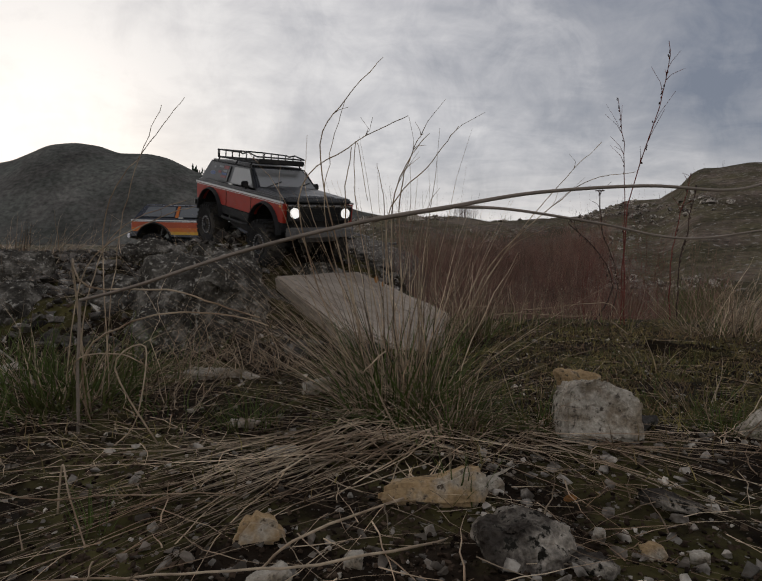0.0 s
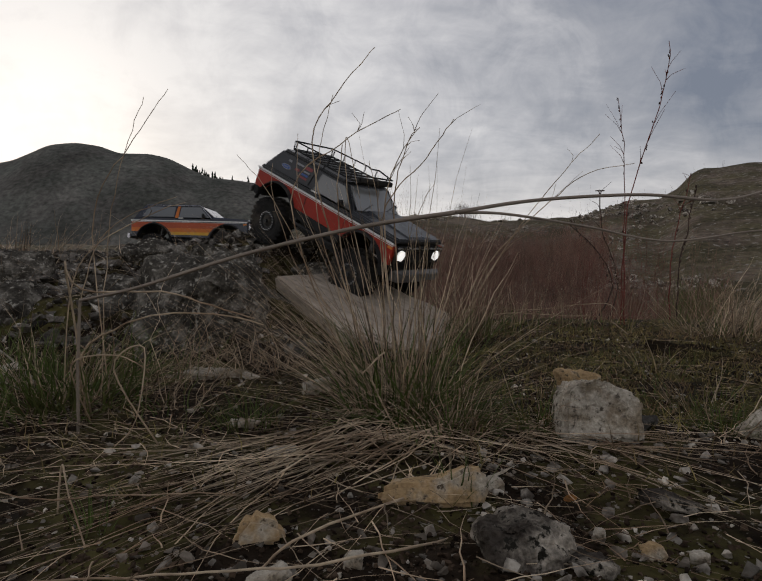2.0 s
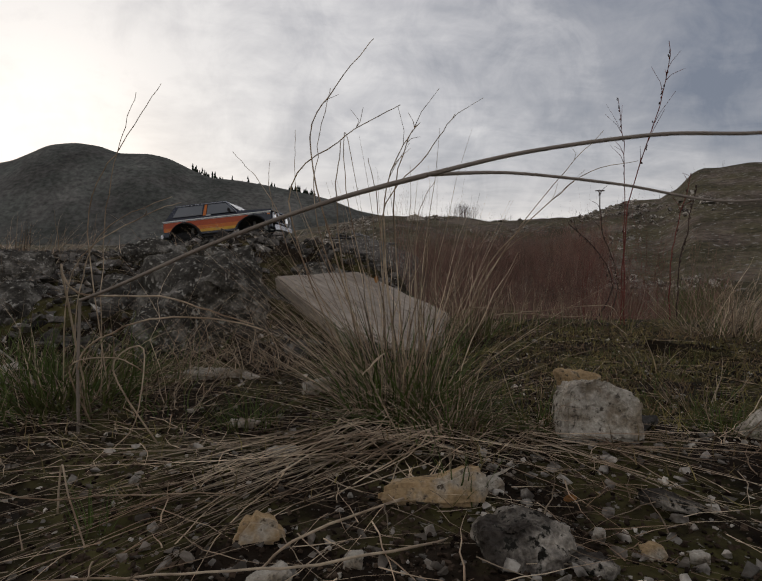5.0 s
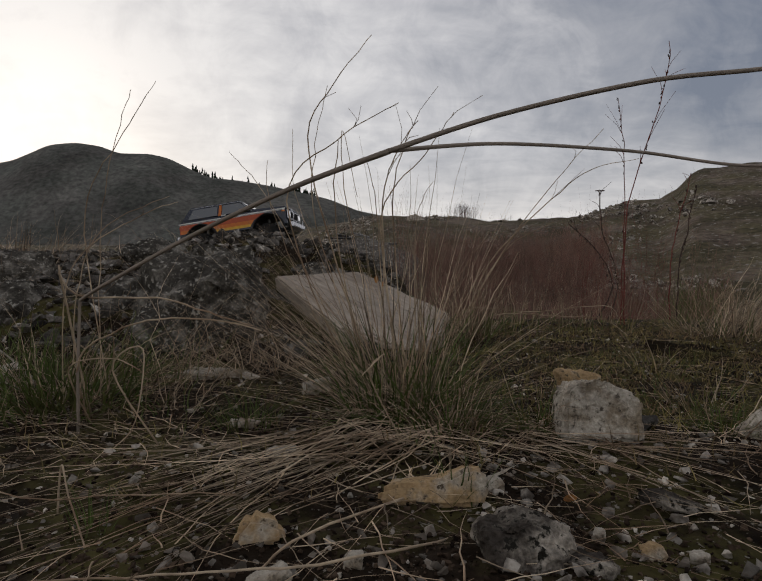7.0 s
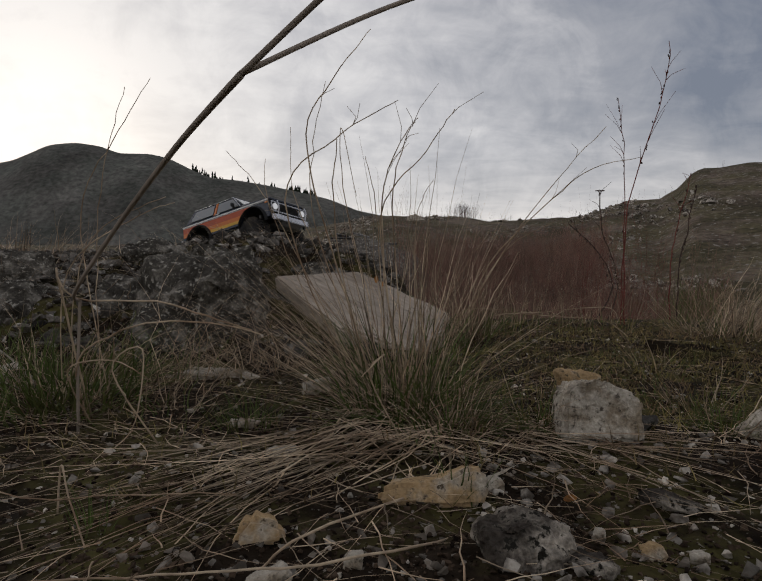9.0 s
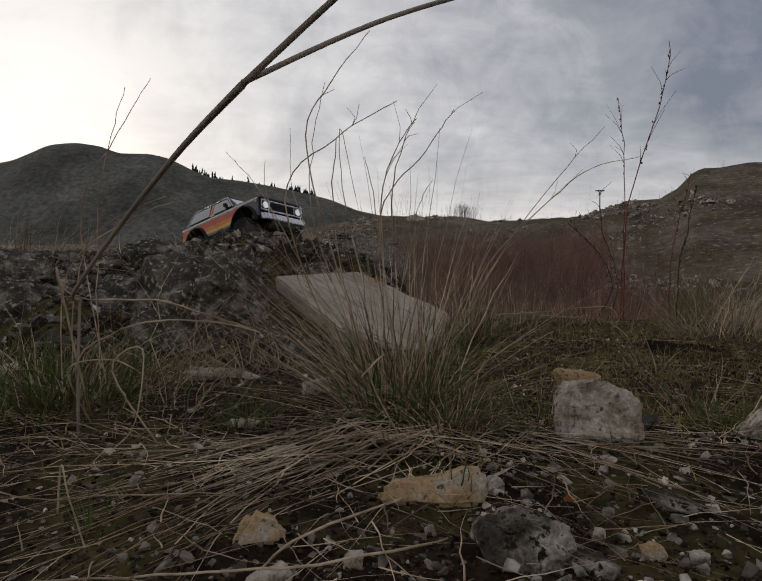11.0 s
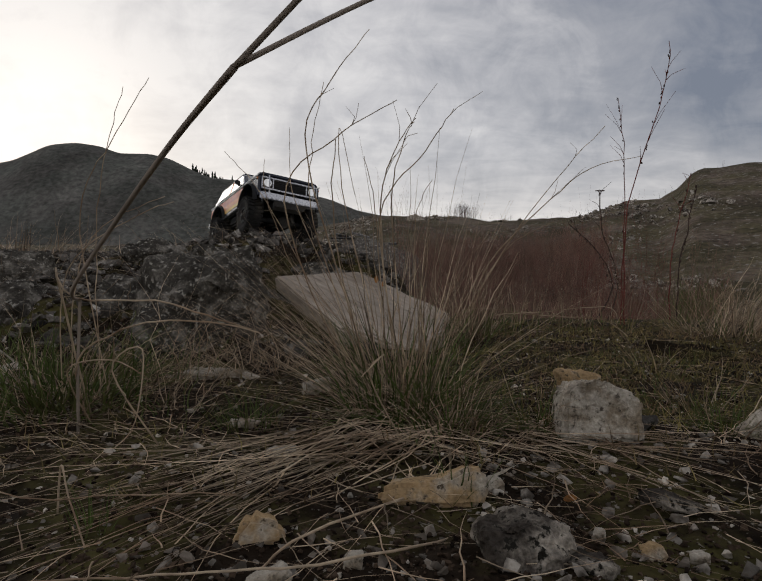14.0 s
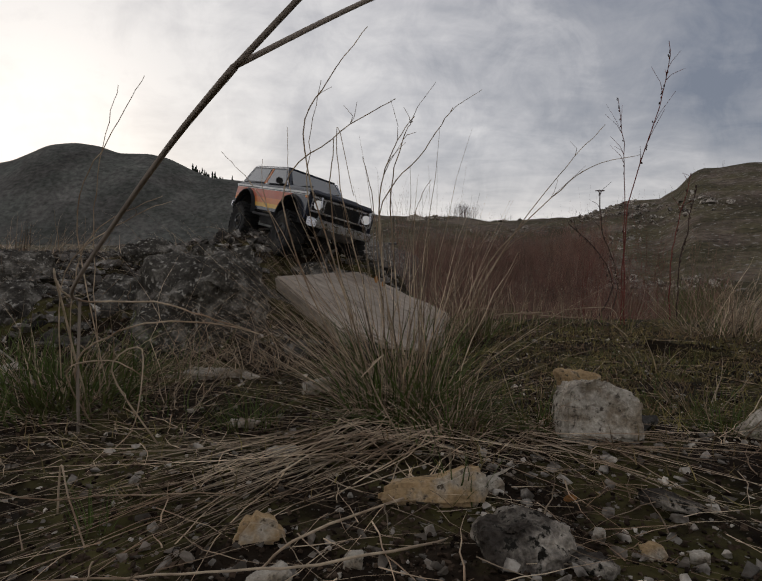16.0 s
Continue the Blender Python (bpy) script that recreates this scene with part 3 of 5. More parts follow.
        part("side_mirror", join(box(0.008, 0.020, 0.017, Matrix.Translation((0.056, s * 0.112, 0.203)), 0.003), cyl(0.002, 0.016, Matrix.Translation((0.056, s * 0.104, 0.195)) @ Matrix.Rotation(radians(60 * s), 4, "X"), 6)), M_TRIM, t)
        part("door_seam", box(0.0014, 0.0008, 0.050, Matrix.Translation((-0.058, s * 0.1069, 0.150)), 0.0), M_TRIM, t)
        part("door_seam", box(0.0014, 0.0008, 0.050, Matrix.Translation((0.083, s * 0.1069, 0.150)), 0.0), M_TRIM, t)
        # tail lamps
        part("tail_lamp", box(0.004, 0.018, 0.034, Matrix.Translation((-0.2555, s * 0.093, 0.152)), 0.001), M_TAIL, t, "red tail lamp")
    a, b_, c_, d = Vector((0.0925, -0.086, 0.200)), Vector((0.0925, 0.086, 0.200)), Vector((0.037, 0.074, 0.2430)), Vector((0.037, -0.074, 0.2430))
    window_pane("windshield", [a, b_, c_, d], 0.0016, M_PALE_GLASS, t, "hazy windshield reflecting the sky")
    window_pane("rear_window", [Vector((-0.2485, 0.080, 0.197)), Vector((-0.2485, -0.080, 0.197)), Vector((-0.2130, -0.070, 0.241)), Vector((-0.2130, 0.070, 0.241))], 0.0014, M_GLASS, t)
    for s in (-1, 1):
        part("wiper", tube([(0.094, s * 0.045 - 0.02, 0.2015), (0.078, s * 0.045 + 0.03, 0.215)], 0.0013, 5), M_TRIM, t)
    # front
    chrome = M_TRIM if red else M_CHROME
    part("grille", box(0.006, 0.188, 0.044, Matrix.Translation((0.244, 0, 0.155)), 0.001), M_TRIM, t, "black front grille")
    for z in (0.1375, 0.1735):
        part("grille_frame", box(0.005, 0.194, 0.0045, Matrix.Translation((0.2475, 0, z)), 0.0012), M_CHROME if (not red or z > 0.15) else M_TRIM, t)
    for y in (-0.0955, -0.058, 0.058, 0.0955):
        part("grille_upright", box(0.005, 0.0035, 0.033, Matrix.Translation((0.2475, y, 0.1555)), 0.001), chrome, t)
    for k in range(5):
        part("grille_slat", box(0.004, 0.112, 0.0018, Matrix.Translation((0.2478, 0, 0.143 + k * 0.006)), 0.0), M_TRIM, t)
    for s in (-1, 1):
        part("headlamp", cyl(0.0125, 0.006, Matrix.Translation((0.2485, s * 0.077, 0.1555)) @ Matrix.Rotation(radians(90), 4, "Y"), 20), M_LAMP_ON if red else M_LAMP_OFF_GLOW, t,
             "lit round headlamp" if red else "clear round headlamp")
        part("turn_signal", box(0.014, 0.003, 0.006, Matrix.Translation((0.232, s * 0.1075, 0.1695)), 0.001), M_AMBER, t, "amber turn signal")
    bump_m = M_GREY_METAL if red else M_CHROME
    fb = hexa([(0.256, -0.105, 0.098), (0.272, -0.085, 0.098), (0.272, 0.085, 0.098), (0.256, 0.105, 0.098)],
              [(0.254, -0.105, 0.122), (0.272, -0.085, 0.118), (0.272, 0.085, 0.118), (0.254, 0.105, 0.122)])
    bmesh.ops.bevel(fb, geom=fb.edges[:], offset=0.002, segments=2, affect="EDGES")
    part("front_bumper", fb, bump_m, t)
    for s in (-1, 1):
        part("bumper_bracket", box(0.030, 0.012, 0.014, Matrix.Translation((0.250, s * 0.045, 0.110)), 0.001), M_TRIM, t)
    part("skid_plate", hexa([(0.225, -0.045, 0.078), (0.250, -0.05, 0.084), (0.250, 0.05, 0.084), (0.225, 0.045, 0.078)],
                            [(0.222, -0.045, 0.081), (0.268, -0.06, 0.103), (0.268, 0.06, 0.103), (0.222, 0.045, 0.081)]), M_GREY_METAL, t)
    part("rear_bumper", box(0.016, 0.205, 0.020, Matrix.Translation((-0.266, 0, 0.116)), 0.003), bump_m, t)
    part("bumper_end", box(0.010, 0.010, 0.018, Matrix.Translation((-0.262, -0.105, 0.116)), 0.002), bump_m, t)
    # running gear
    for s in (-1, 1):
        part("frame_rail", box(0.48, 0.010, 0.016, Matrix.Translation((-0.005, s * 0.036, 0.098)), 0.001), M_TRIM, t)
        for cx in (ra, fa):
            part("shock_absorber", tube([(cx, s * 0.058, 0.062), (cx - 0.012 * (1 if cx > 0 else -1), s * 0.050, 0.150)], 0.0065, 8), M_GREY_METAL, t)
        part("lower_link", tube([(fa, s * 0.045, 0.055), (0.02, s * 0.03, 0.075)], 0.003, 6), M_BOLT, t)
        part("lower_link", tube([(ra, s * 0.045, 0.055), (-0.02, s * 0.03, 0.075)], 0.003, 6), M_BOLT, t)
    for cx in (ra, fa):
        ax = cyl(0.009, 0.185, Matrix.Translation((cx, 0, 0.06)) @ Matrix.Rotation(radians(90), 4, "X"), 12)
        cyl(0.020, 0.026, Matrix.Translation((cx, 0.018, 0.06)) @ Matrix.Rotation(radians(90), 4, "Y"), 14, bm=ax)
        part("axle", ax, M_TRIM, t)
    # black filler box added so the underside between the wheels reads dark
    part("underside_fill", box(0.150, 0.176, 0.034, Matrix.Translation((0, 0, 0.092)), 0.006), M_TRIM, t)
    part("gearbox", box(0.075, 0.060, 0.035, Matrix.Translation((0, 0, 0.070)), 0.004), M_TRIM, t)
    part("drive_shaft", tube([(-0.14, 0.016, 0.062), (0.0, 0.005, 0.080), (0.14, 0.016, 0.062)], 0.004, 8), M_GREY_METAL, t)
    wheels = []
    for nm, cx in (("rear_wheel", ra), ("front_wheel", fa)):
        for s in (-1, 1):
            wheels.append(add_wheel(t, nm, (cx, s * 0.0985, WHEEL_R), s, red))
    if red:
        roof_rack(t)
    else:
        for k in (-1, 1):
            part("brush_guard", tube([(0.262, k * 0.075, 0.120), (0.270, k * 0.078, 0.150), (0.262, k * 0.078, 0.176)], 0.0025, 6), M_CHROME, t)
    return t, wheels


def roof_rack(t):
    z0, z1 = 0.2585, 0.2790
    x0, x1, y = -0.182, 0.040, 0.074
    corners = [(x0, -y), (x1, -y), (x1, y), (x0, y)]
    rack = part("roof_rack", tube([(x0, -y, z0), (x1, -y, z0), (x1, y, z0), (x0, y, z0), (x0, -y, z0)], 0.0022, 6), M_TRIM, t, "black tubular roof rack")
    for s in (-1, 1):
        part("rack_rail", tube([(x0, s * y, z0), (x0 - 0.003, s * y, z1), (-0.045, s * y, z1 + 0.001), (-0.035, s * y, z1 - 0.002), (x1 - 0.045, s * y, z1 + 0.004), (x1 + 0.006, s * y, z1 - 0.004)], 0.0021, 6), M_TRIM, rack)
        for k in range(6):
            x = x0 + 0.006 + k * 0.041
            part("rack_post", tube([(x, s * y, z0), (x, s * y, z1)], 0.0017, 6), M_TRIM, rack)
        for x in (-0.17, -0.06, 0.02):
            part("rack_foot", tube([(x, s * y, z0), (x, s * 0.080, 0.2465)], 0.0022, 6), M_TRIM, rack)
    part("rack_rail", tube([(x0 - 0.003, -y, z1), (x0 - 0.003, y, z1)], 0.0021, 6), M_TRIM, rack)
    part("rack_rail", tube([(x1 + 0.006, -y, z1 - 0.004), (x1 + 0.006, y, z1 - 0.004)], 0.0021, 6), M_TRIM, rack)
    for k in range(9):
        x = x0 + 0.012 + k * 0.025
        part("rack_slat", box(0.007, 2 * y, 0.003, Matrix.Translation((x, 0, z0)), 0.0), M_TRIM, rack)
    part("light_bar", box(0.012, 0.140, 0.013, Matrix.Translation((x1 + 0.010, 0, z0 + 0.006)), 0.002), M_TRIM, rack)


red_truck, red_wheels = build_truck("toy_truck", True)
tagged(red_truck, "red and black toy off-road truck with roof rack and lit headlamps", "toy truck", "toy trucks")
orange_truck, orange_wheels = build_truck("toy_truck", False)
tagged(orange_truck, "dark blue toy off-road truck with sunset-orange side bands", "toy truck", "toy trucks")


# ---- stones ----
def stone(x, y, w, d, h, material, seed, turn=0.0, label="", sink=0.25, z=None, name="rock", detail=3, points=16, boxy=0.72, jitter=0.78):
    """An angular stone: a hull of chance points, cut finer and roughened."""
    rng = random.Random(seed)
    b = bmesh.new()
    for _ in range(points):
        v = Vector((rng.gauss(0, 1), rng.gauss(0, 1), rng.gauss(0, 1))).normalized()
        v = Vector([max(-boxy, min(boxy, c)) / boxy for c in v]) * rng.uniform(jitter, 1.04)
        b.verts.new((v.x * w / 2, v.y * d / 2, v.z * h / 2))
    r = bmesh.ops.convex_hull(b, input=b.verts[:])
    bmesh.ops.delete(b, geom=[g for g in r["geom_interior"] if isinstance(g, bmesh.types.BMVert)], context="VERTS")
    bmesh.ops.bevel(b, geom=b.edges[:], offset=min(w, d, h) * 0.06, segments=1, affect="EDGES")
    bmesh.ops.triangulate(b, faces=b.faces[:])
    for _ in range(detail - 1):
        long = [e for e in b.edges if e.calc_length() > max(w, d) / (4 * detail)]
        if long:
            bmesh.ops.subdivide_edges(b, edges=long, cuts=1)
            bmesh.ops.triangulate(b, faces=b.faces[:])
    k = min(w, d, h)
    b.normal_update()
    for v in b.verts:
        n = v.co / k * 2.2
        v.co += v.normal * k * (0.09 * noise.noise(n + Vector((seed, 0, 0))) + 0.06 * noise.noise(n * 3.1 + Vector((0, seed, 0))) + 0.035 * noise.noise(n * 7))
    ob = link(name, b, material)
    gz = ground_z(x, y) if z is None else z
    ob.matrix_world = pose(x, y, gz + h * (0.5 - sink), 0, 0, turn)
    if label:
        tagged(ob, label, "rock", "stones on the ground")
    return ob


def block(x, y, outline, depth, material, seed, turn, label, lean=0.0):
    """A broken block: a front outline (centimetres) given depth, rounded, cut fine and pitted."""
    b = prism([(u * 0.01, v * 0.01) for u, v in outline], -depth / 2, depth / 2)
    for v in b.verts:
        if v.co.y > 0:
            v.co.x, v.co.z = v.co.x * 0.86, v.co.z * 0.90
    bmesh.ops.bevel(b, geom=b.edges[:], offset=0.0035, segments=2, affect="EDGES")
    bmesh.ops.triangulate(b, faces=b.faces[:])
    for _ in range(5):
        long = [e for e in b.edges if e.calc_length() > 0.0045]
        if not long:
            break
        bmesh.ops.subdivide_edges(b, edges=long, cuts=1)
        bmesh.ops.triangulate(b, faces=b.faces[:])
    b.normal_update()
    for v in b.verts:
        n = v.co * 45 + Vector((seed, 0, 0))
        pit = max(0.0, noise.noise(v.co * 230 + Vector((0, seed, 0))) - 0.15)
        v.co += v.normal * min(1.0, depth / 0.05) ** 1.5 * (0.0038 * noise.noise(n) + 0.0016 * noise.noise(n * 3.3) + 0.0008 * noise.noise(n * 8) - 0.0022 * pit)
    ob = link("rock", b, material)
    ob.matrix_world = pose(x, y, ground_z(x, y) + 0.006, lean, 0, turn)
    return tagged(ob, label, "rock", "stones on the ground")


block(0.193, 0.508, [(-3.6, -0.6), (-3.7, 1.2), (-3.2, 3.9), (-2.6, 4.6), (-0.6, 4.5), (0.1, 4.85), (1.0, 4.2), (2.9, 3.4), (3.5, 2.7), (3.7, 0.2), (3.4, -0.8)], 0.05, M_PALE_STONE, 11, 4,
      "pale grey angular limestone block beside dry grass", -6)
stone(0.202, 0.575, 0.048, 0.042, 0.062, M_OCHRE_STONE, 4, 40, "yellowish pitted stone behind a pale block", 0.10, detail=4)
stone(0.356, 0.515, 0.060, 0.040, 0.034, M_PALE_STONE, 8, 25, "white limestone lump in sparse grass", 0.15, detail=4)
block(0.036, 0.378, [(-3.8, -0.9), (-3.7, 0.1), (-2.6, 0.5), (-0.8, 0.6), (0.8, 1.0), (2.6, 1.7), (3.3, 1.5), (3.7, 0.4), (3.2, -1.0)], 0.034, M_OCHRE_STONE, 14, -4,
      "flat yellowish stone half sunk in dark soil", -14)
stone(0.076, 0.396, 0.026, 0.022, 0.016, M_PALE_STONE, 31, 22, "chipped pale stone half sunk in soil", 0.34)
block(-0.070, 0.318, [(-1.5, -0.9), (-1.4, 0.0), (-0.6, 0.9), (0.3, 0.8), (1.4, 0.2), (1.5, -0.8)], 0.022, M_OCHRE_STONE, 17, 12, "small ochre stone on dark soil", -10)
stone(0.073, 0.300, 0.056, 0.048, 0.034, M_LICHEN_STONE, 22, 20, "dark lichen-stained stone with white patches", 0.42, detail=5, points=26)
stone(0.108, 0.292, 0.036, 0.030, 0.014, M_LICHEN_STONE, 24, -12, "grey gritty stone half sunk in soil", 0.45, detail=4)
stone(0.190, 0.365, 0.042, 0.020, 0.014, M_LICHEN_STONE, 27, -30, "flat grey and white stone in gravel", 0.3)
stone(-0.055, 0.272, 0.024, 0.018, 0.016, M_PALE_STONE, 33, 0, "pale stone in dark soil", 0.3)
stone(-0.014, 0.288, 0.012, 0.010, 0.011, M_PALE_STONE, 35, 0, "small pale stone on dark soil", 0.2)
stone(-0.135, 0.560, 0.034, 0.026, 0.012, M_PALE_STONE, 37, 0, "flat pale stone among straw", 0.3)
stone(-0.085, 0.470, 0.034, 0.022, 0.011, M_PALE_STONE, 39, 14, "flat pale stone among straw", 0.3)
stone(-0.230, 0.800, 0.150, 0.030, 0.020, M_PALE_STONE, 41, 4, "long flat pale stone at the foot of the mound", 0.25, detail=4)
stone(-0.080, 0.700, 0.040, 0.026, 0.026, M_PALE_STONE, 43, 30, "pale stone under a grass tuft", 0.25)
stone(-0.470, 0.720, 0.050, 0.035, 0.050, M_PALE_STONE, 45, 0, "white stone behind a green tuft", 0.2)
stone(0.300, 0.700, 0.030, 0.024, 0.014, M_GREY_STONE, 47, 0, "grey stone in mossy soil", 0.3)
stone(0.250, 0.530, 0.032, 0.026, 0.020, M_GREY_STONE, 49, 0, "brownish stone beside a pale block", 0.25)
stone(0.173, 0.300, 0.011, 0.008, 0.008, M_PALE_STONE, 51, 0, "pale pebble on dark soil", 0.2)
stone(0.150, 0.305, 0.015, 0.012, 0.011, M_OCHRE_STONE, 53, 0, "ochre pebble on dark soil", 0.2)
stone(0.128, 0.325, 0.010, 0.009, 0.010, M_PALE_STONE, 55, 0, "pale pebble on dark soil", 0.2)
# dark lump added in place of the shaded hollow under the turf edge
stone(0.560, 1.02, 0.15, 0.13, 0.050, M_CLOD, 58, -22, "dark lump standing in for a shaded turf undercut below pale grass", 0.58, name="undercut_shade", detail=4)
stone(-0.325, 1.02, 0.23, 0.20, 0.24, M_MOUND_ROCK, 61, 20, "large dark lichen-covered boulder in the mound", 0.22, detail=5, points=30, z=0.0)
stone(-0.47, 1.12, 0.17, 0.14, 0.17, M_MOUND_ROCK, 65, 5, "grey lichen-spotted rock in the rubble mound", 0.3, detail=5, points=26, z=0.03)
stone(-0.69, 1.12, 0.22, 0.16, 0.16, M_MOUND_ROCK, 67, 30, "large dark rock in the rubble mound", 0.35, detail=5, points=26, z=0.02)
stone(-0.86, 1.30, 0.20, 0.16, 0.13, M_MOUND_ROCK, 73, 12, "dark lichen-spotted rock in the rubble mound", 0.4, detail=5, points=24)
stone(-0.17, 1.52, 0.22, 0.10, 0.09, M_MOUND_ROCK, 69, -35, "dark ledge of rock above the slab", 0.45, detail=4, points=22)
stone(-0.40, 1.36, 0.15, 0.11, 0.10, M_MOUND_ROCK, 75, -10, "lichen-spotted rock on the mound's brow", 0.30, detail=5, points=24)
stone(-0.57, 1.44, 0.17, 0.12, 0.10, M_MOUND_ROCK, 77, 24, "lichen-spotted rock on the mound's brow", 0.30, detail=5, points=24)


def rubble(name, count, place, size, material, seed, label, squash=0.65):
    """Many small stones in one mesh."""
    rng = random.Random(seed)
    base = []
    for s in range(10):
        b = bmesh.new()
        r2 = random.Random(seed * 31 + s)
        for _ in range(11):
            v = Vector((r2.gauss(0, 1), r2.gauss(0, 1), r2.gauss(0, 1))).normalized()
            b.verts.new(Vector([max(-0.7, min(0.7, c)) for c in v]))
        r = bmesh.ops.convex_hull(b, input=b.verts[:])
        bmesh.ops.delete(b, geom=[g for g in r["geom_interior"] if isinstance(g, bmesh.types.BMVert)], context="VERTS")
        b.verts.index_update()
        base.append((np.array([v.co[:] for v in b.verts]), [tuple(v.index for v in f.verts) for f in b.faces]))
        b.free()
    verts, faces, k = [], [], 0
    for _ in range(count):
        p = place(rng)
        if p is None:
            continue
        x, y = p
        s = size(rng, x, y)
        co, fs = base[rng.randrange(10)]
        m = np.array(Euler((rng.uniform(-0.5, 0.5), rng.uniform(-0.5, 0.5), rng.uniform(0, 6.3))).to_matrix())
        c = (co * np.array((s, s * rng.uniform(0.6, 1), s * squash * rng.uniform(0.6, 1.2)))) @ m.T + np.array((x, y, ground_z(x, y) + s * 0.22))
        verts.extend(c.tolist())
        faces.extend([tuple(i + k for i in f) for f in fs])
        k += len(co)
    me = bpy.data.meshes.new(name)
    me.from_pydata(verts, [], faces)
    return tagged(link(name, me, material), label, "gravel", kind="stuff")


def in_box(x0, x1, y0, y1):
    return lambda r: (r.uniform(x0, x1), r.uniform(y0, y1))


def fan(r0, r1, half, power=0.6):
    def f(r):
        d = r0 + (r1 - r0) * r.random() ** (1 / power)
        a = r.uniform(-half, half)
        return d * math.sin(a), d * math.cos(a)
    return f


def on_mound(rng):
    x, y = rng.uniform(-1.6, 0.05), rng.uniform(0.95, 2.3)
    if abs(x + 0.04) < 0.25 and abs(y - 1.31) < 0.26 and slab_top(x, y) - ground_z(x, y) < 0.075:
        return None
    return x, y


M_PEBBLE = mat("pebbles", (0.42, 0.375, 0.315), 0.9, var=0.35, scale=60, bump=0.4, second=(0.12, 0.10, 0.08), mask=(0.45, 0.55), per_piece=0.55, spec=0.04)
M_RUBBLE = mat("dark_rubble", (0.105, 0.093, 0.080), 0.95, var=0.5, scale=110, bump=0.8, second=(0.30, 0.275, 0.24), mask=(0.56, 0.61), per_piece=0.7, spec=0.04)
M_CRUMB = mat("soil_crumbs", (0.050, 0.034, 0.023), 0.95, var=0.5, scale=70, bump=0.5, per_piece=0.8, spec=0.04)
rubble("gravel", 1700, fan(0.22, 1.5, 0.66), lambda r, x, y: 0.0022 + 0.005 * r.random() ** 4, M_PEBBLE, 5, "scattered pale pebbles on dark soil")
rubble("gravel", 220, in_box(0.06, 0.36, 0.25, 0.52), lambda r, x, y: 0.0025 + 0.006 * r.random() ** 3, M_PEBBLE, 6, "pale gravel on dark soil")
rubble("soil_crumbs", 22000, fan(0.20, 1.6, 0.7, 0.5), lambda r, x, y: (0.0010 + 0.0030 * r.random() ** 3) * (0.6 + y), M_CRUMB, 7, "dark crumbs of soil")
rubble("rubble", 9000, on_mound, lambda r, x, y: 0.004 + 0.026 * r.random() ** 4, M_RUBBLE, 8, "dark stony rubble on the mound")
rubble("rubble", 1500, on_mound, lambda r, x, y: 0.003 + 0.012 * r.random() ** 3, M_PEBBLE, 9, "pale stone chips on the mound")


def on_bank(rng):
    a, d = rng.uniform(-0.25, 0.62), rng.uniform(9, 22.5)
    x, y = d * math.sin(a), d * math.cos(a)
    if noise.noise((x * 0.45, y * 0.3, 11)) + 0.25 * rng.random() < 0.26:
        return None
    return x, y


rubble("bank_stones", 9000, on_bank, lambda r, x, y: 0.025 + 0.13 * r.random() ** 4, M_PEBBLE, 12, "pale broken stones on the far bank")


# ---- grass ----
def blades(rows, seed, segments=7, wiggle=0.10):
    """A mesh of grass blades. Each row: base, bearing, lean and bend (degrees), length, width."""
    rng = np.random.RandomState(seed)
    verts, faces, k = [], [], 0
    for (bx, by, bz), az, lean, bend, length, width in rows:
        p = np.array((bx, by, bz))
        d = np.array((math.sin(az), math.cos(az), 0.0))
        side = np.array((math.cos(az), -math.sin(az), 0.0))
        wob = rng.normal(0, wiggle, segments) + rng.normal(0, wiggle * 2.2) * (np.arange(segments) / segments - 0.2)
        step = length / segments
        for i in range(segments + 1):
            t = i / segments
            q = radians(lean + bend * t * t)
            way = d * math.sin(q) + np.array((0, 0, math.cos(q)))
            w = width * 0.5 * (1 - 0.85 * t)
            up = np.array((0, 0, math.sin(q))) * 0.6 - d * math.cos(q) * 0.6
            verts += [(p - side * w).tolist(), (p + side * w).tolist(), (p + up * w).tolist()]
            if i < segments:
                a = k + 3 * i
                faces += [(a, a + 1, a + 4, a + 3), (a + 1, a + 2, a + 5, a + 4), (a + 2, a, a + 3, a + 5)]
                p = p + (way + side * wob[i]) * step
                p[2] = max(p[2], ground_z(p[0], p[1]) + 0.0015) if i > 1 and p[2] < 0.05 else p[2]
        k += 3 * (segments + 1)
    me = bpy.data.meshes.new("blades")
    me.from_pydata(verts, [], faces)
    me.polygons.foreach_set("use_smooth", [True] * len(me.polygons))
    return me


def tuft_rows(x, y, n, radius, length, lean, bend, width, seed, toward=None, spread=math.pi):
    r = random.Random(seed)
    rows = []
    for _ in range(n):
        q, d = r.uniform(0, math.tau), radius * math.sqrt(r.random())
        bx, by = x + d * math.sin(q), y + d * math.cos(q)
        az = (q + r.gauss(0, 0.5)) if toward is None else toward + r.uniform(-spread, spread)
        ln = r.uniform(*lean)
        rows.append(((bx, by, ground_z(bx, by) - 0.002), az, ln, r.uniform(*bend), r.uniform(*length), width * r.uniform(0.6, 1.3)))
    return rows


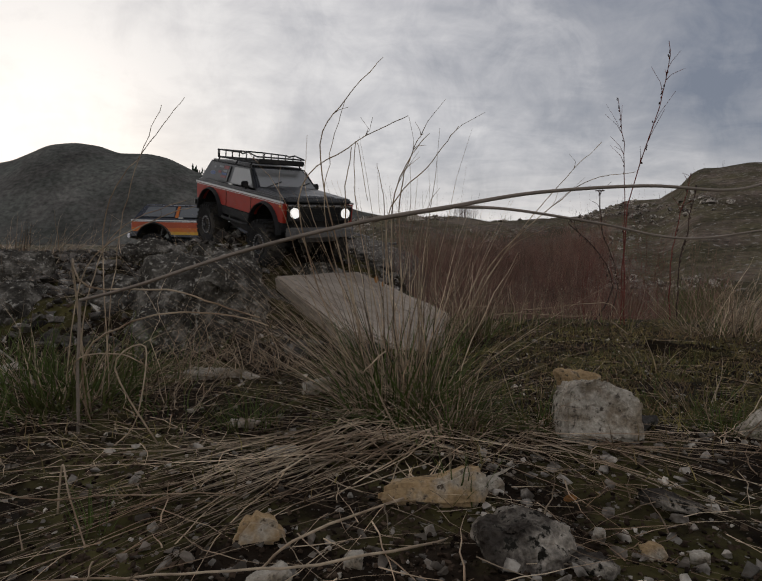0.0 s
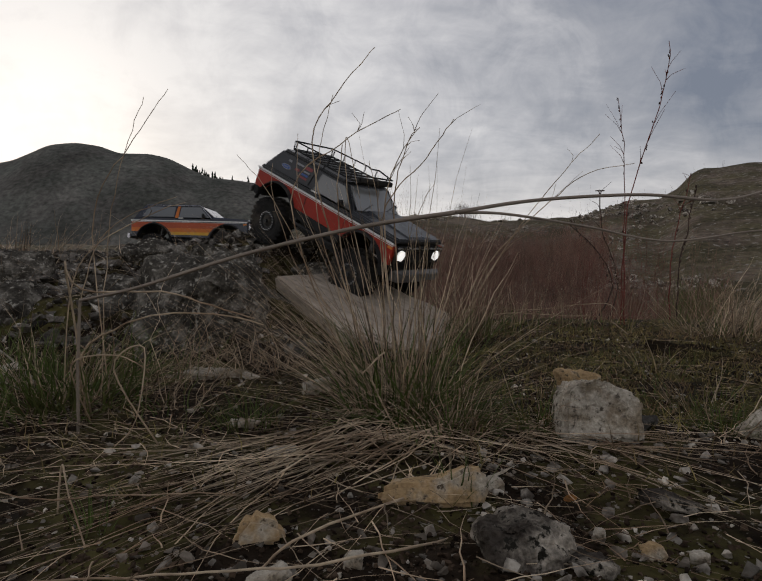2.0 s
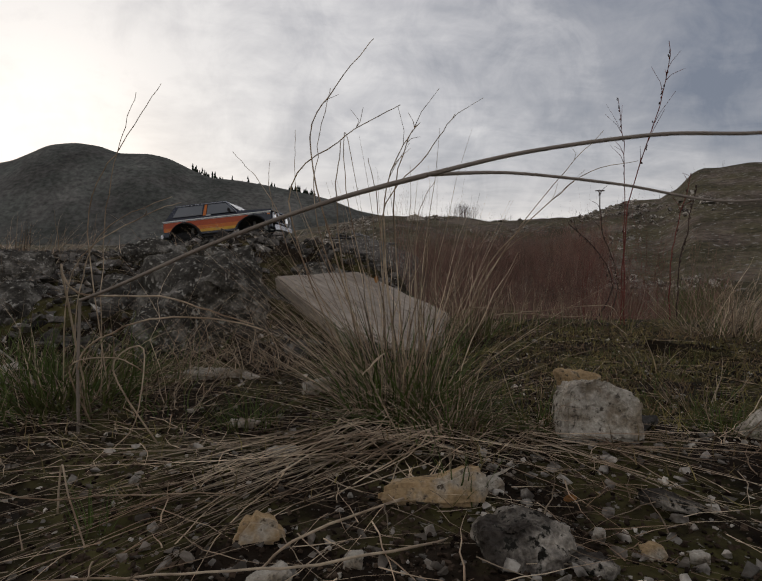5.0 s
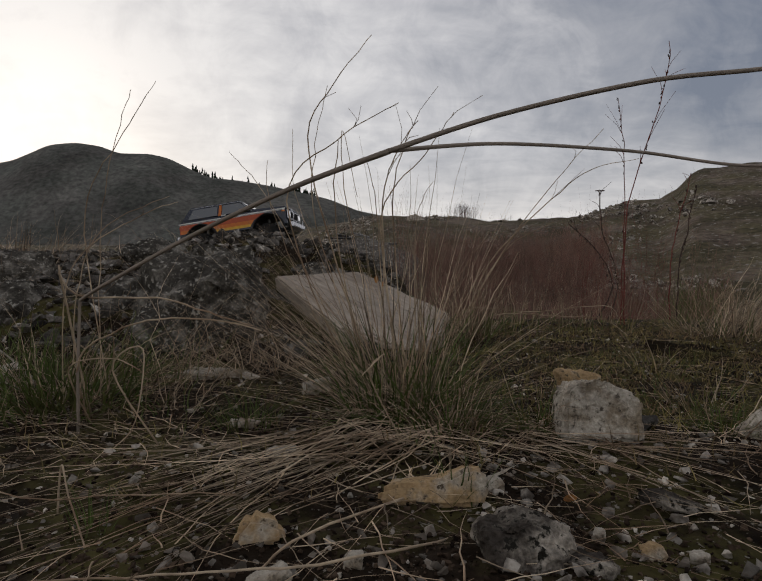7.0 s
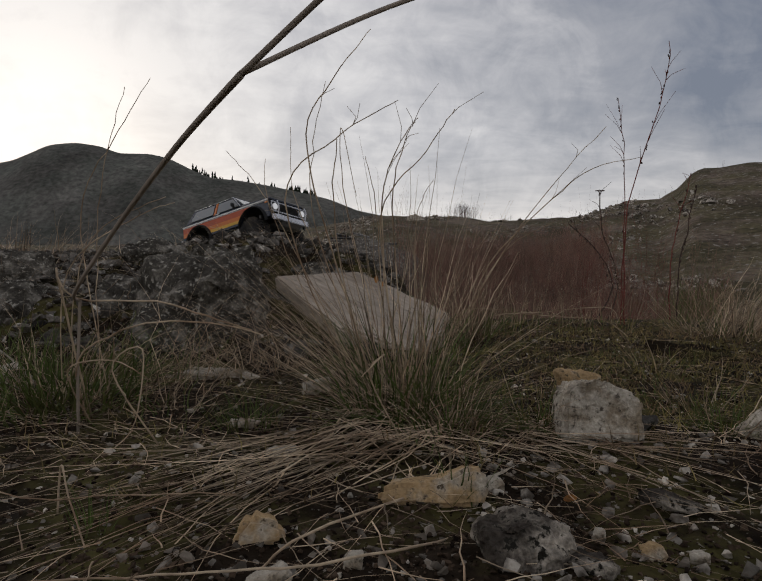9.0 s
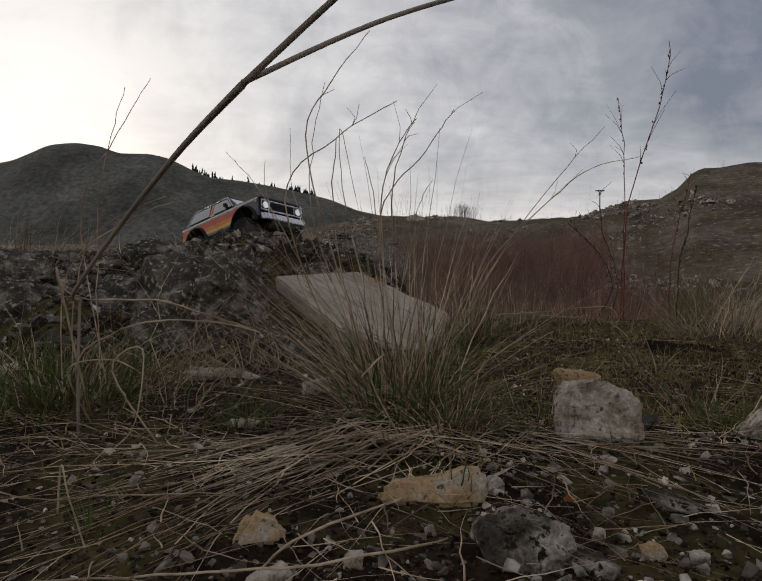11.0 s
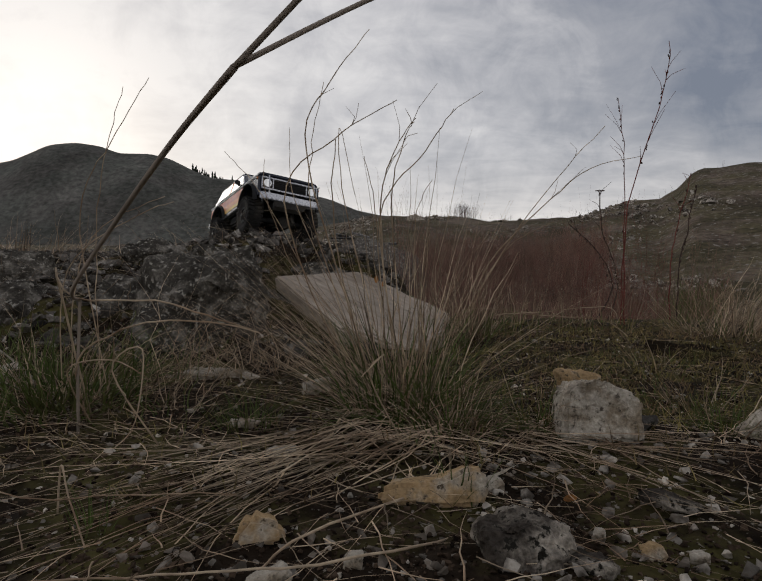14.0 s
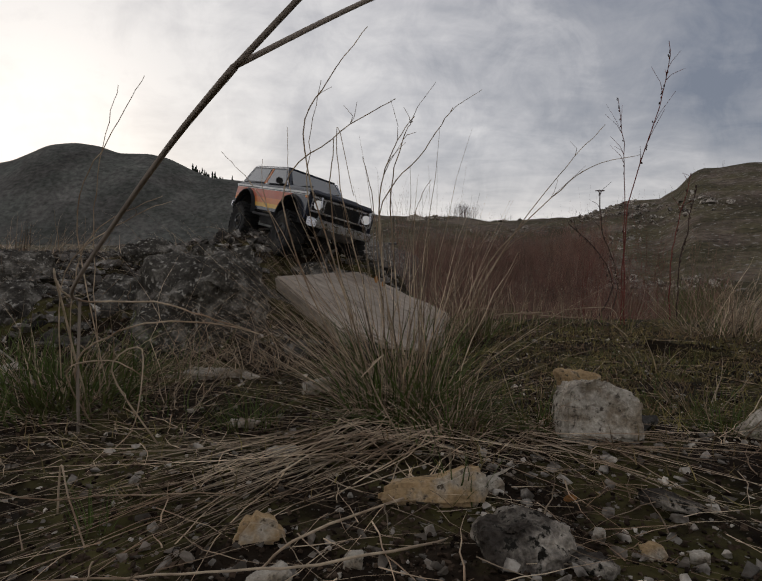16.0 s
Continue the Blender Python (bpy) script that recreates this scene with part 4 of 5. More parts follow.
def tuft(x, y, label, dry, green, seed, curl=0.10):
    """A grass tuft of dry and green blades."""
    t = new("grass_tuft")
    t.location = (x, y, ground_z(x, y))
    for nm, groups, m in (("dry_grass", dry, M_STRAW), ("green_grass", green, M_GREEN)):
        rows = []
        for i, g in enumerate(groups):
            rows += tuft_rows(x, y, *g[:6], seed=seed * 10 + i, **(g[6] if len(g) > 6 else {}))
        if rows:
            me = blades(rows, seed, 9 if curl > 0.2 else 7, curl)
            me.transform(Matrix.Translation(-t.location))
            link(nm, me, m, t)["kind"] = "stuff"
    return tagged(t, label, "grass", "grass tufts")


# the large tuft before the slab
tuft(0.02, 0.60, "large tuft of dry bunchgrass with green shoots at its foot",
     [(46, 0.040, (0.14, 0.25), (2, 28), (0, 26), 0.0021), (34, 0.05, (0.14, 0.25), (30, 55), (0, 30), 0.0017), (75, 0.06, (0.10, 0.24), (60, 82), (5, 30), 0.0016),
      (95, 0.045, (0.20, 0.31), (40, 64), (-6, 20), 0.0014, dict(toward=-1.25, spread=0.38)), (26, 0.04, (0.22, 0.30), (2, 22), (-5, 22), 0.0016),
      (50, 0.045, (0.07, 0.14), (50, 75), (30, 70), 0.0022, dict(toward=3.1, spread=1.2))],
     [(120, 0.055, (0.06, 0.15), (4, 48), (5, 60), 0.0027), (90, 0.07, (0.04, 0.09), (20, 75), (5, 70), 0.0020)], 1)
tuft(0.075, 0.50, "tangle of grey curled dead blades at a tuft's foot", [(90, 0.045, (0.04, 0.10), (30, 85), (20, 90), 0.0015)], [], 23, 0.35)
tuft(0.065, 0.54, "low green and grey tuft beside bunchgrass", [(70, 0.04, (0.05, 0.11), (20, 75), (10, 70), 0.0018)], [(160, 0.05, (0.035, 0.09), (15, 75), (10, 80), 0.0022)], 2)
tuft(-0.36, 0.62, "green and dry grass tuft with curled blades",
     [(34, 0.06, (0.07, 0.15), (2, 55), (20, 150), 0.0016), (90, 0.08, (0.08, 0.18), (50, 85), (5, 60), 0.0016), (12, 0.05, (0.12, 0.20), (10, 40), (40, 130), 0.0014)],
     [(230, 0.085, (0.05, 0.12), (8, 62), (5, 80), 0.0030)], 3, 0.16)
tuft(-0.33, 0.68, "tangle of pale curled dead blades in a green tuft", [(46, 0.09, (0.07, 0.17), (5, 65), (60, 210), 0.0015), (22, 0.08, (0.12, 0.22), (30, 70), (20, 90), 0.0013, dict(toward=1.2, spread=0.6))], [], 24, 0.3)
tuft(-0.22, 0.56, "tangle of thin dead blades on the soil", [(70, 0.09, (0.06, 0.15), (40, 88), (10, 80), 0.0013)], [(20, 0.06, (0.03, 0.06), (5, 60), (5, 50), 0.0016)], 25, 0.3)
tuft(-0.50, 0.72, "green grass tuft beside the mound", [(30, 0.06, (0.06, 0.14), (5, 70), (5, 60), 0.0016)], [(140, 0.07, (0.05, 0.11), (4, 45), (5, 60), 0.0026)], 4)
tuft(-0.30, 0.80, "dry grass tuft at the foot of the mound", [(24, 0.06, (0.06, 0.14), (15, 75), (5, 80), 0.0016)], [(20, 0.05, (0.05, 0.1), (5, 45), (5, 50), 0.0022)], 5)
tuft(-0.16, 0.85, "thin dry grass before the mound", [(46, 0.08, (0.06, 0.15), (10, 75), (5, 50), 0.0015)], [], 6)
tuft(-0.25, 0.72, "thin tangled dry stalks before the mound",
     [(16, 0.08, (0.14, 0.26), (25, 65), (20, 90), 0.0013, dict(toward=1.2, spread=0.7)), (12, 0.08, (0.12, 0.24), (20, 65), (20, 90), 0.0012, dict(toward=-1.3, spread=0.8))], [], 22, 0.22)
tuft(-0.20, 0.86, "thin pale grass leaning against a boulder", [(46, 0.10, (0.08, 0.20), (35, 75), (10, 70), 0.0014, dict(toward=-1.2, spread=0.7)), (30, 0.10, (0.06, 0.15), (20, 80), (30, 140), 0.0013)], [], 26, 0.24)
tuft(0.20, 1.30, "thin dry grass tuft beside the slab", [(110, 0.06, (0.09, 0.22), (2, 35), (0, 45), 0.0022), (50, 0.07, (0.08, 0.16), (30, 75), (0, 50), 0.002)],
     [(80, 0.09, (0.04, 0.09), (5, 55), (5, 50), 0.0028)], 7)
tuft(0.80, 1.28, "pale dry grass clump leaning over the path", [(150, 0.12, (0.12, 0.27), (38, 72), (0, 30), 0.0018, dict(toward=1.1, spread=0.6)), (90, 0.12, (0.08, 0.2), (20, 75), (0, 50), 0.002)],
     [(40, 0.1, (0.05, 0.1), (5, 50), (5, 50), 0.0026)], 8)
tuft(0.98, 1.36, "pale dry grass clump above the hollow", [(170, 0.15, (0.12, 0.28), (36, 72), (0, 30), 0.0018, dict(toward=1.1, spread=0.7)), (90, 0.12, (0.08, 0.2), (20, 75), (0, 50), 0.002)], [], 9)
tuft(-0.135, 0.555, "small bright green grass patch", [], [(90, 0.03, (0.02, 0.045), (5, 45), (5, 40), 0.0016)], 10)
tuft(0.36, 0.62, "short green grass in mossy soil", [(20, 0.04, (0.05, 0.1), (20, 80), (0, 40), 0.0014)], [(90, 0.08, (0.012, 0.034), (5, 65), (5, 60), 0.0015)], 11)
tuft(0.325, 0.535, "short green grass beside a white stone", [(20, 0.04, (0.05, 0.1), (20, 80), (0, 40), 0.0014)], [(110, 0.025, (0.018, 0.045), (5, 65), (5, 60), 0.0014)], 12)
tuft(0.155, 0.54, "short green grass beside a pale block", [(30, 0.03, (0.04, 0.09), (20, 80), (0, 40), 0.0014)], [(60, 0.03, (0.025, 0.06), (5, 50), (5, 50), 0.0016)], 13)
tuft(0.055, 0.37, "thin green shoots behind a flat stone", [], [(18, 0.01, (0.02, 0.05), (2, 35), (5, 50), 0.0014)], 14)
tuft(-0.175, 0.335, "thin green shoots in dark soil", [], [(16, 0.012, (0.02, 0.045), (2, 40), (5, 50), 0.0013)], 15)
tuft(0.42, 0.86, "sparse green grass in mossy soil", [(20, 0.05, (0.05, 0.1), (20, 80), (0, 40), 0.0015)], [(90, 0.12, (0.012, 0.035), (5, 65), (5, 60), 0.0017)], 16)
tuft(0.36, 1.40, "low dry herbs at the rim of the hollow", [(60, 0.14, (0.05, 0.13), (5, 50), (0, 40), 0.0022)], [(70, 0.14, (0.03, 0.07), (5, 50), (5, 50), 0.0026)], 17)
tuft(0.55, 1.45, "low dry herbs at the rim of the hollow", [(60, 0.14, (0.05, 0.14), (5, 50), (0, 40), 0.0022)], [(40, 0.14, (0.03, 0.07), (5, 50), (5, 50), 0.0026)], 18)
tuft(-0.85, 1.30, "dry grass on the rubble mound", [(90, 0.16, (0.04, 0.11), (25, 80), (0, 60), 0.0018)], [], 19)
tuft(-0.45, 1.45, "dry grass on the rubble mound", [(60, 0.2, (0.04, 0.10), (25, 85), (0, 60), 0.0016)], [], 20)
tuft(-1.05, 1.60, "dry grass on the rubble mound", [(160, 0.2, (0.06, 0.16), (5, 70), (0, 60), 0.0022)], [], 21)


def lying_straw(name, n, place, bearing, length, width, seed, label, material=M_STRAW, lift=(86, 97), bend=(-4, 10), segments=6):
    r = random.Random(seed)
    rows = []
    for _ in range(n):
        x, y = place(r)
        rows.append(((x, y, ground_z(x, y) + r.uniform(0.001, 0.012)), bearing(r, x, y), r.uniform(*lift), r.uniform(*bend), r.uniform(*length), width * r.uniform(0.6, 1.4)))
    return tagged(link(name, blades(rows, seed, segments, 0.12), material), label, "straw", kind="stuff")


def from_tuft(r, x, y):
    return math.atan2(x - 0.02, y - 0.62) + r.gauss(0, 0.22)


lying_straw("fallen_straw", 100, lambda r: (r.gauss(-0.01, 0.04), r.gauss(0.50, 0.035)), lambda r, x, y: r.choice((-2.8, -2.6, -2.42, -2.36, -2.3, -2.1, -1.8)) + r.gauss(0, 0.05), (0.14, 0.36), 0.0019, 31, "fallen dry straw fanned over the soil")
lying_straw("fallen_straw", 150, lambda r: (r.uniform(-0.45, 0.05), 0.85 - 0.40 * r.random() ** 0.8), lambda r, x, y: r.choice((-1.3, 1.6)) + r.gauss(0, 0.8), (0.04, 0.13), 0.0013, 32, "fallen dry straw between tufts")
lying_straw("fallen_straw", 85, lambda r: (r.gauss(0.10, 0.06), r.gauss(0.53, 0.04)), lambda r, x, y: r.choice((1.7, 2.0, 2.2, 2.45, 2.75)) + r.gauss(0, 0.08), (0.10, 0.26), 0.0017, 33, "fallen dry straw around a pale block")
lying_straw("fallen_straw", 430, lambda r: (r.uniform(-0.32, 0.36), r.uniform(0.24, 0.6)), lambda r, x, y: r.uniform(0, 6.28), (0.02, 0.09), 0.0010, 34, "broken bits of dry straw")
lying_straw("fallen_straw", 900, lambda r: (r.uniform(-0.1, 0.9), r.uniform(0.55, 1.5)), lambda r, x, y: r.uniform(0, 6.28), (0.015, 0.08), 0.0013, 35, "thin dead grass over mossy soil")
lying_straw("fallen_straw", 420, lambda r: (r.uniform(-1.3, -0.1), r.uniform(1.0, 2.0)), lambda r, x, y: r.uniform(0, 6.28), (0.05, 0.2), 0.0016, 36, "dead grass stems over the rubble", lift=(45, 90), bend=(0, 60))
lying_straw("moss_grass", 9000, lambda r: (r.uniform(0.08, 1.0), 0.52 + 1.0 * r.random() ** 1.2), lambda r, x, y: r.uniform(0, 6.28), (0.004, 0.016), 0.0017, 38, "olive moss and short dead grass over the soil", M_MOSS, (15, 80), (0, 50), 2)
lying_straw("moss_grass", 4200, lambda r: (r.uniform(-0.6, 1.0), r.uniform(0.35, 1.5)), lambda r, x, y: r.uniform(0, 6.28), (0.006, 0.022), 0.0012, 37, "short moss and dead grass on the soil", M_MOSS, (10, 70), (0, 40), 3)


# ---- stalks ----
def stalk_mesh(points, r0, r1, seed, branches=0, steps=20, kink=0.0016):
    """A tapering stem along a soft curve through a few points, with short side sprigs."""
    pts = [Vector(p) for p in points]
    line = []
    n = len(pts)
    for i in range(steps + 1):
        t = i / steps * (n - 1)
        k = min(int(t), n - 2)
        u = t - k
        p0, p1, p2, p3 = pts[max(k - 1, 0)], pts[k], pts[k + 1], pts[min(k + 2, n - 1)]
        line.append(0.5 * (2 * p1 + (p2 - p0) * u + (2 * p0 - 5 * p1 + 4 * p2 - p3) * u * u + (3 * p1 - p0 - 3 * p2 + p3) * u ** 3))
    rng = random.Random(seed)
    size = (line[-1] - line[0]).length
    line = [line[0]] + [p + Vector((rng.gauss(0, 1), rng.gauss(0, 1), rng.gauss(0, 1))) * size * kink for p in line[1:]]
    b = tube(line, r0, 5, taper=r1 / r0)
    for _ in range(branches):
        i = rng.randrange(steps // 2, steps)
        d = (line[i] - line[i - 1]).normalized()
        o = Vector((rng.uniform(-1, 1), rng.uniform(-0.5, 0.5), rng.uniform(-0.2, 1))).normalized()
        l = size * rng.uniform(0.03, 0.08)
        tube([line[i], line[i] + (d + o * 0.6) * l * 0.5, line[i] + (d * 1.0 + o * 1.2) * l], r1 * 1.1, 4, bm=b, taper=0.5)
    return b


def stalk(name, base, points, r0, r1, seed, label, branches=0, material=M_STRAW, category="grass stalk"):
    ob = link(name, stalk_mesh([(0, 0, 0)] + [tuple(Vector(p) - Vector(base)) for p in points], r0, r1, seed, branches), material)
    ob.location = base
    for f in ob.data.polygons:
        f.use_smooth = True
    return tagged(ob, label, category, "tall stalks")


def at(u, v, d):
    """A point at depth d (metres ahead), u and v in thousandths of the depth beside and above eye level."""
    return (u * 0.001 * d, d, 0.16 + v * 0.001 * d)


SWAY = []
TALL = "tall thin dry grass stalk with curved tip"


def tall(points, r0=0.0011, r1=0.0005, branches=0, sway=1.0, label=TALL):
    base = points[0]
    base = (base[0], base[1], ground_z(base[0], base[1]))
    ob = stalk("grass_stalk", base, points[1:], r0 * 0.85, r1 * 0.8, len(SWAY) + 3, label, branches)
    SWAY.append((ob, sway))
    return ob


tall([(0.00, 0.60, 0), at(-95, 50, 0.60), at(-132, 230, 0.60), at(-88, 320, 0.60), at(-18, 410, 0.61)], 0.0013, 0.0005, 1)
tall([(-0.02, 0.62, 0), at(-170, 100, 0.60), at(-78, 222, 0.60), at(28, 288, 0.60)], 0.0012, 0.0005, 2)
tall([(-0.01, 0.60, 0), at(-82, 60, 0.58), at(-79, 220, 0.58)], 0.0011, 0.0006)
tall([(0.02, 0.60, 0), at(-60, 90, 0.62), at(-72, 240, 0.62), at(-45, 120, 0.60)], 0.0008, 0.0004)
tall([(0.02, 0.60, 0), at(0, 80, 0.6), at(22, 195, 0.6), at(62, 258, 0.6)], 0.0011, 0.0005, 3)
tall([(0.03, 0.60, 0), at(-2, 70, 0.6), at(70, 190, 0.6), at(128, 272, 0.6)], 0.0011, 0.0005, 1)
tall([(0.03, 0.62, 0), at(20, 90, 0.6), at(38, 210, 0.6), at(58, 250, 0.6)], 0.0010, 0.0005, 3)
tall([(0.01, 0.62, 0), at(-10, 90, 0.6), at(-30, 190, 0.6)], 0.0008, 0.0004)
tall([(0.0, 0.58, 0), at(-115, 60, 0.6), at(-122, 200, 0.6), at(-100, 320, 0.6)], 0.0008, 0.0004)
tall([(-0.01, 0.63, 0), at(-190, 90, 0.62), at(-275, 200, 0.62)], 0.0007, 0.0003, 1)
tall([(-0.03, 0.63, 0), at(-190, 80, 0.62), at(-205, 185, 0.62)], 0.0007, 0.0003)
tall([(0.02, 0.63, 0), at(-140, 80, 0.62), at(-160, 240, 0.62)], 0.0007, 0.0003)
tall([(0.04, 0.62, 0), at(60, 60, 0.62), at(90, 150, 0.62)], 0.0007, 0.0003)
tall([(-0.30, 0.62, 0), at(-530, 80, 0.6), at(-470, 220, 0.6), at(-405, 325, 0.6)], 0.0009, 0.0004, 0)
tall([(-0.31, 0.62, 0), at(-500, 100, 0.6), at(-450, 310, 0.6)], 0.0008, 0.0004, 0)
tall([(-0.33, 0.60, 0), at(-545, -60, 0.55), at(-500, 60, 0.55), at(-380, 120, 0.55)], 0.0009, 0.0004, 1)
tall([(-0.34, 0.60, 0), at(-560, -20, 0.55), at(-440, 80, 0.55), at(-365, 110, 0.55)], 0.0009, 0.0004, 1)
tall([(0.17, 1.30, 0), at(200, 0, 1.28), at(300, 140, 1.28), at(392, 243, 1.28)], 0.0018, 0.0008, 1)
tall([(0.18, 1.30, 0), at(190, 0, 1.28), at(300, 115, 1.28), at(370, 170, 1.28), at(455, 190, 1.28)], 0.0020, 0.0008, 2)
tall([(0.18, 1.31, 0), at(190, -20, 1.28), at(235, 40, 1.28), at(305, 75, 1.28)], 0.0014, 0.0006, 1, 0.6)
tall([(0.15, 1.28, 0), at(200, -90, 1.25), at(320, -92, 1.2), at(395, -98, 1.15), at(440, -128, 1.12)], 0.0014, 0.0008, 0, 0.4, "long arched dry stalk over the soil")
tall([(0.10, 1.25, 0), at(150, -80, 1.2), at(260, -85, 1.1), at(395, -75, 1.05), at(420, -95, 1.05)], 0.0011, 0.0006, 0, 0.4, "long arched dry stalk over the soil")
# curled pale blades of the green tuft
tall([(-0.30, 0.58, 0), at(-575, -20, 0.50), at(-545, -60, 0.48), at(-400, -65, 0.46), at(-310, -90, 0.45), at(-230, -115, 0.44)], 0.0013, 0.0007, 0, 0.7, "pale curled grass blade")
tall([(-0.30, 0.57, 0), at(-540, -170, 0.50), at(-440, -110, 0.48), at(-330, -100, 0.46), at(-215, -120, 0.45)], 0.0012, 0.0007, 0, 0.7, "pale curled grass blade")
tall([(-0.29, 0.56, 0), at(-560, -190, 0.50), at(-480, -170, 0.50), at(-420, -200, 0.48)], 0.0010, 0.0006, 0, 0.7, "pale curled grass blade")
tall([(-0.20, 0.50, 0), at(-480, -190, 0.47), at(-425, -150, 0.47), at(-440, -280, 0.46), at(-480, -330, 0.45)], 0.0010, 0.0006, 0, 0.3, "pale curled grass blade")
tall([(-0.21, 0.36, 0), at(-575, -360, 0.36), at(-560, -430, 0.34), at(-520, -560, 0.30)], 0.0009, 0.0006, 0, 0.2, "bent dry stalk before the camera")
tall([(0.02, 0.50, 0), at(-20, -200, 0.48), at(5, -160, 0.47), at(-35, -200, 0.46)], 0.0010, 0.0006, 0, 0.4, "hooked dry grass blade")
tall([(-0.33, 0.45, 0), at(-660, -418, 0.335), at(-440, -414, 0.33), at(-260, -412, 0.33)], 0.0006, 0.0004, 0, 0.0, "straight thin straw lying across")
tall([(0.06, 0.42, 0), at(-120, -480, 0.30), at(-230, -560, 0.285), at(-320, -600, 0.27)], 0.0010, 0.0008, 0, 0.0, "straight thick straw lying across")
tall([(0.05, 0.33, 0), at(-100, -540, 0.27), at(-330, -560, 0.27), at(-640, -575, 0.27)], 0.0010, 0.0007, 0, 0.0, "straight thick straw lying across")

M_DARK_STEM = mat("dark_stem", (0.26, 0.215, 0.175), 0.8, var=0.12, scale=15, bump=0.0, spec=0.04)
# forked stalk close to the lens, rooted in the green tuft; its three stems bend at the fork
NEAR_BASE = Vector((-0.2668, 0.5, 0.1286))
FORK = Vector((0.2083, -0.2351, 0.1283))
near_stalk = new("forked_stalk")
part("main_stem", stalk_mesh([(0, 0, 0), (0.0361, -0.077, 0.0188), (0.0955, -0.1238, 0.0646), (0.1592, -0.1824, 0.105), FORK],
     0.0014, 0.0019, 5, 0, 32, 0.0), M_DARK_STEM, near_stalk, smooth=True)
upper_stem = part("upper_stem", stalk_mesh([FORK, (0.2593, -0.2577, 0.1568), (0.3116, -0.3061, 0.174), (0.3728, -0.3286, 0.1931), (0.4455, -0.3256, 0.24), (0.5249, -0.3224, 0.2891)],
                  0.0016, 0.0007, 7, 0, 40, 0.0), M_DARK_STEM, near_stalk, smooth=True)
side_stem = part("side_stem", stalk_mesh([FORK, (0.2782, -0.2087, 0.1604), (0.3624, -0.2145, 0.1792), (0.4312, -0.2486, 0.1816), (0.4982, -0.2849, 0.2071), (0.5678, -0.3224, 0.2315)],
                 0.0014, 0.0007, 6, 0, 40, 0.0), M_DARK_STEM, near_stalk, smooth=True)
root = Vector((-0.285, 0.525, 0))
root.z = ground_z(root.x, root.y)
low_stem = link("lower_stem", stalk_mesh([root - NEAR_BASE, (-0.010, 0.012, -0.06), (0, 0, 0)], 0.0015, 0.0013, 8, 0, 8, 0.001), M_DARK_STEM)
low_stem.location = NEAR_BASE
tagged(low_stem, "short upright stem holding a forked stalk", "grass stalk")
near_stalk.location = NEAR_BASE
tagged(near_stalk, "dark forked grass stalk swaying before the lens", "grass stalk")


# ---- saplings and brush ----
def sapling(points, r0, seed, label, buds=14, material=M_REDTWIG, branches=4):
    base = Vector(points[0])
    base.z = ground_z(base.x, base.y)
    t = new("sapling")
    t.location = base
    rel = [(0, 0, 0)] + [tuple(Vector(p) - base) for p in points[1:]]
    b = stalk_mesh(rel, r0, r0 * 0.45, seed, branches, 18, 0.003)
    part("stem", b, material, t)
    rng = random.Random(seed)
    n = len(rel)
    bd = None
    for _ in range(buds):
        u = rng.uniform(0.35, 1.0) * (n - 1)
        k = min(int(u), n - 2)
        p = Vector(rel[k]).lerp(Vector(rel[k + 1]), u - k)
        s = r0 * rng.uniform(0.7, 1.1)
        m = Matrix.Translation(p + Vector((rng.uniform(-1, 1), rng.uniform(-1, 1), 0.5)) * r0) @ Euler((rng.uniform(-0.6, 0.6), rng.uniform(-0.6, 0.6), 0)).to_matrix().to_4x4() @ Matrix.Diagonal((s, s, s * 2.4, 1))
        q = bmesh.new()
        bmesh.ops.create_icosphere(q, subdivisions=1, radius=1, matrix=m)
        bd = join(bd, q)
    part("buds", bd, M_TWIG, t)
    return tagged(t, label, "sapling", "saplings")


SAP = "bare upright sapling with small buds"
sapling([(0.64, 1.48, 0), at(428, 0, 1.48), at(437, 110, 1.48), at(474, 240, 1.48), at(498, 330, 1.48), at(505, 393, 1.48)], 0.0019, 3, SAP, 26, M_REDTWIG, 7)
sapling([(0.63, 1.48, 0), at(426, -20, 1.48), at(428, 130, 1.48), at(424, 220, 1.48), at(412, 290, 1.48)], 0.0016, 4, SAP, 20, M_REDTWIG, 6)
sapling([(0.84, 1.60, 0), at(528, 0, 1.6), at(540, 60, 1.6), at(555, 140, 1.6)], 0.0022, 5, SAP, 14, M_TWIG)
sapling([(0.82, 1.60, 0), at(512, 0, 1.6), at(526, 80, 1.6), at(545, 160, 1.6)], 0.0019, 6, SAP, 14, M_REDTWIG)
sapling([(0.72, 1.9, 0), at(410, -40, 1.9), at(385, 20, 1.9), at(330, 72, 1.9)], 0.0025, 7, SAP, 10, M_TWIG)
sapling([(0.80, 2.0, 0), at(420, -30, 2.0), at(390, 60, 2.0), at(384, 130, 2.0)], 0.0022, 8, SAP, 8, M_TWIG)


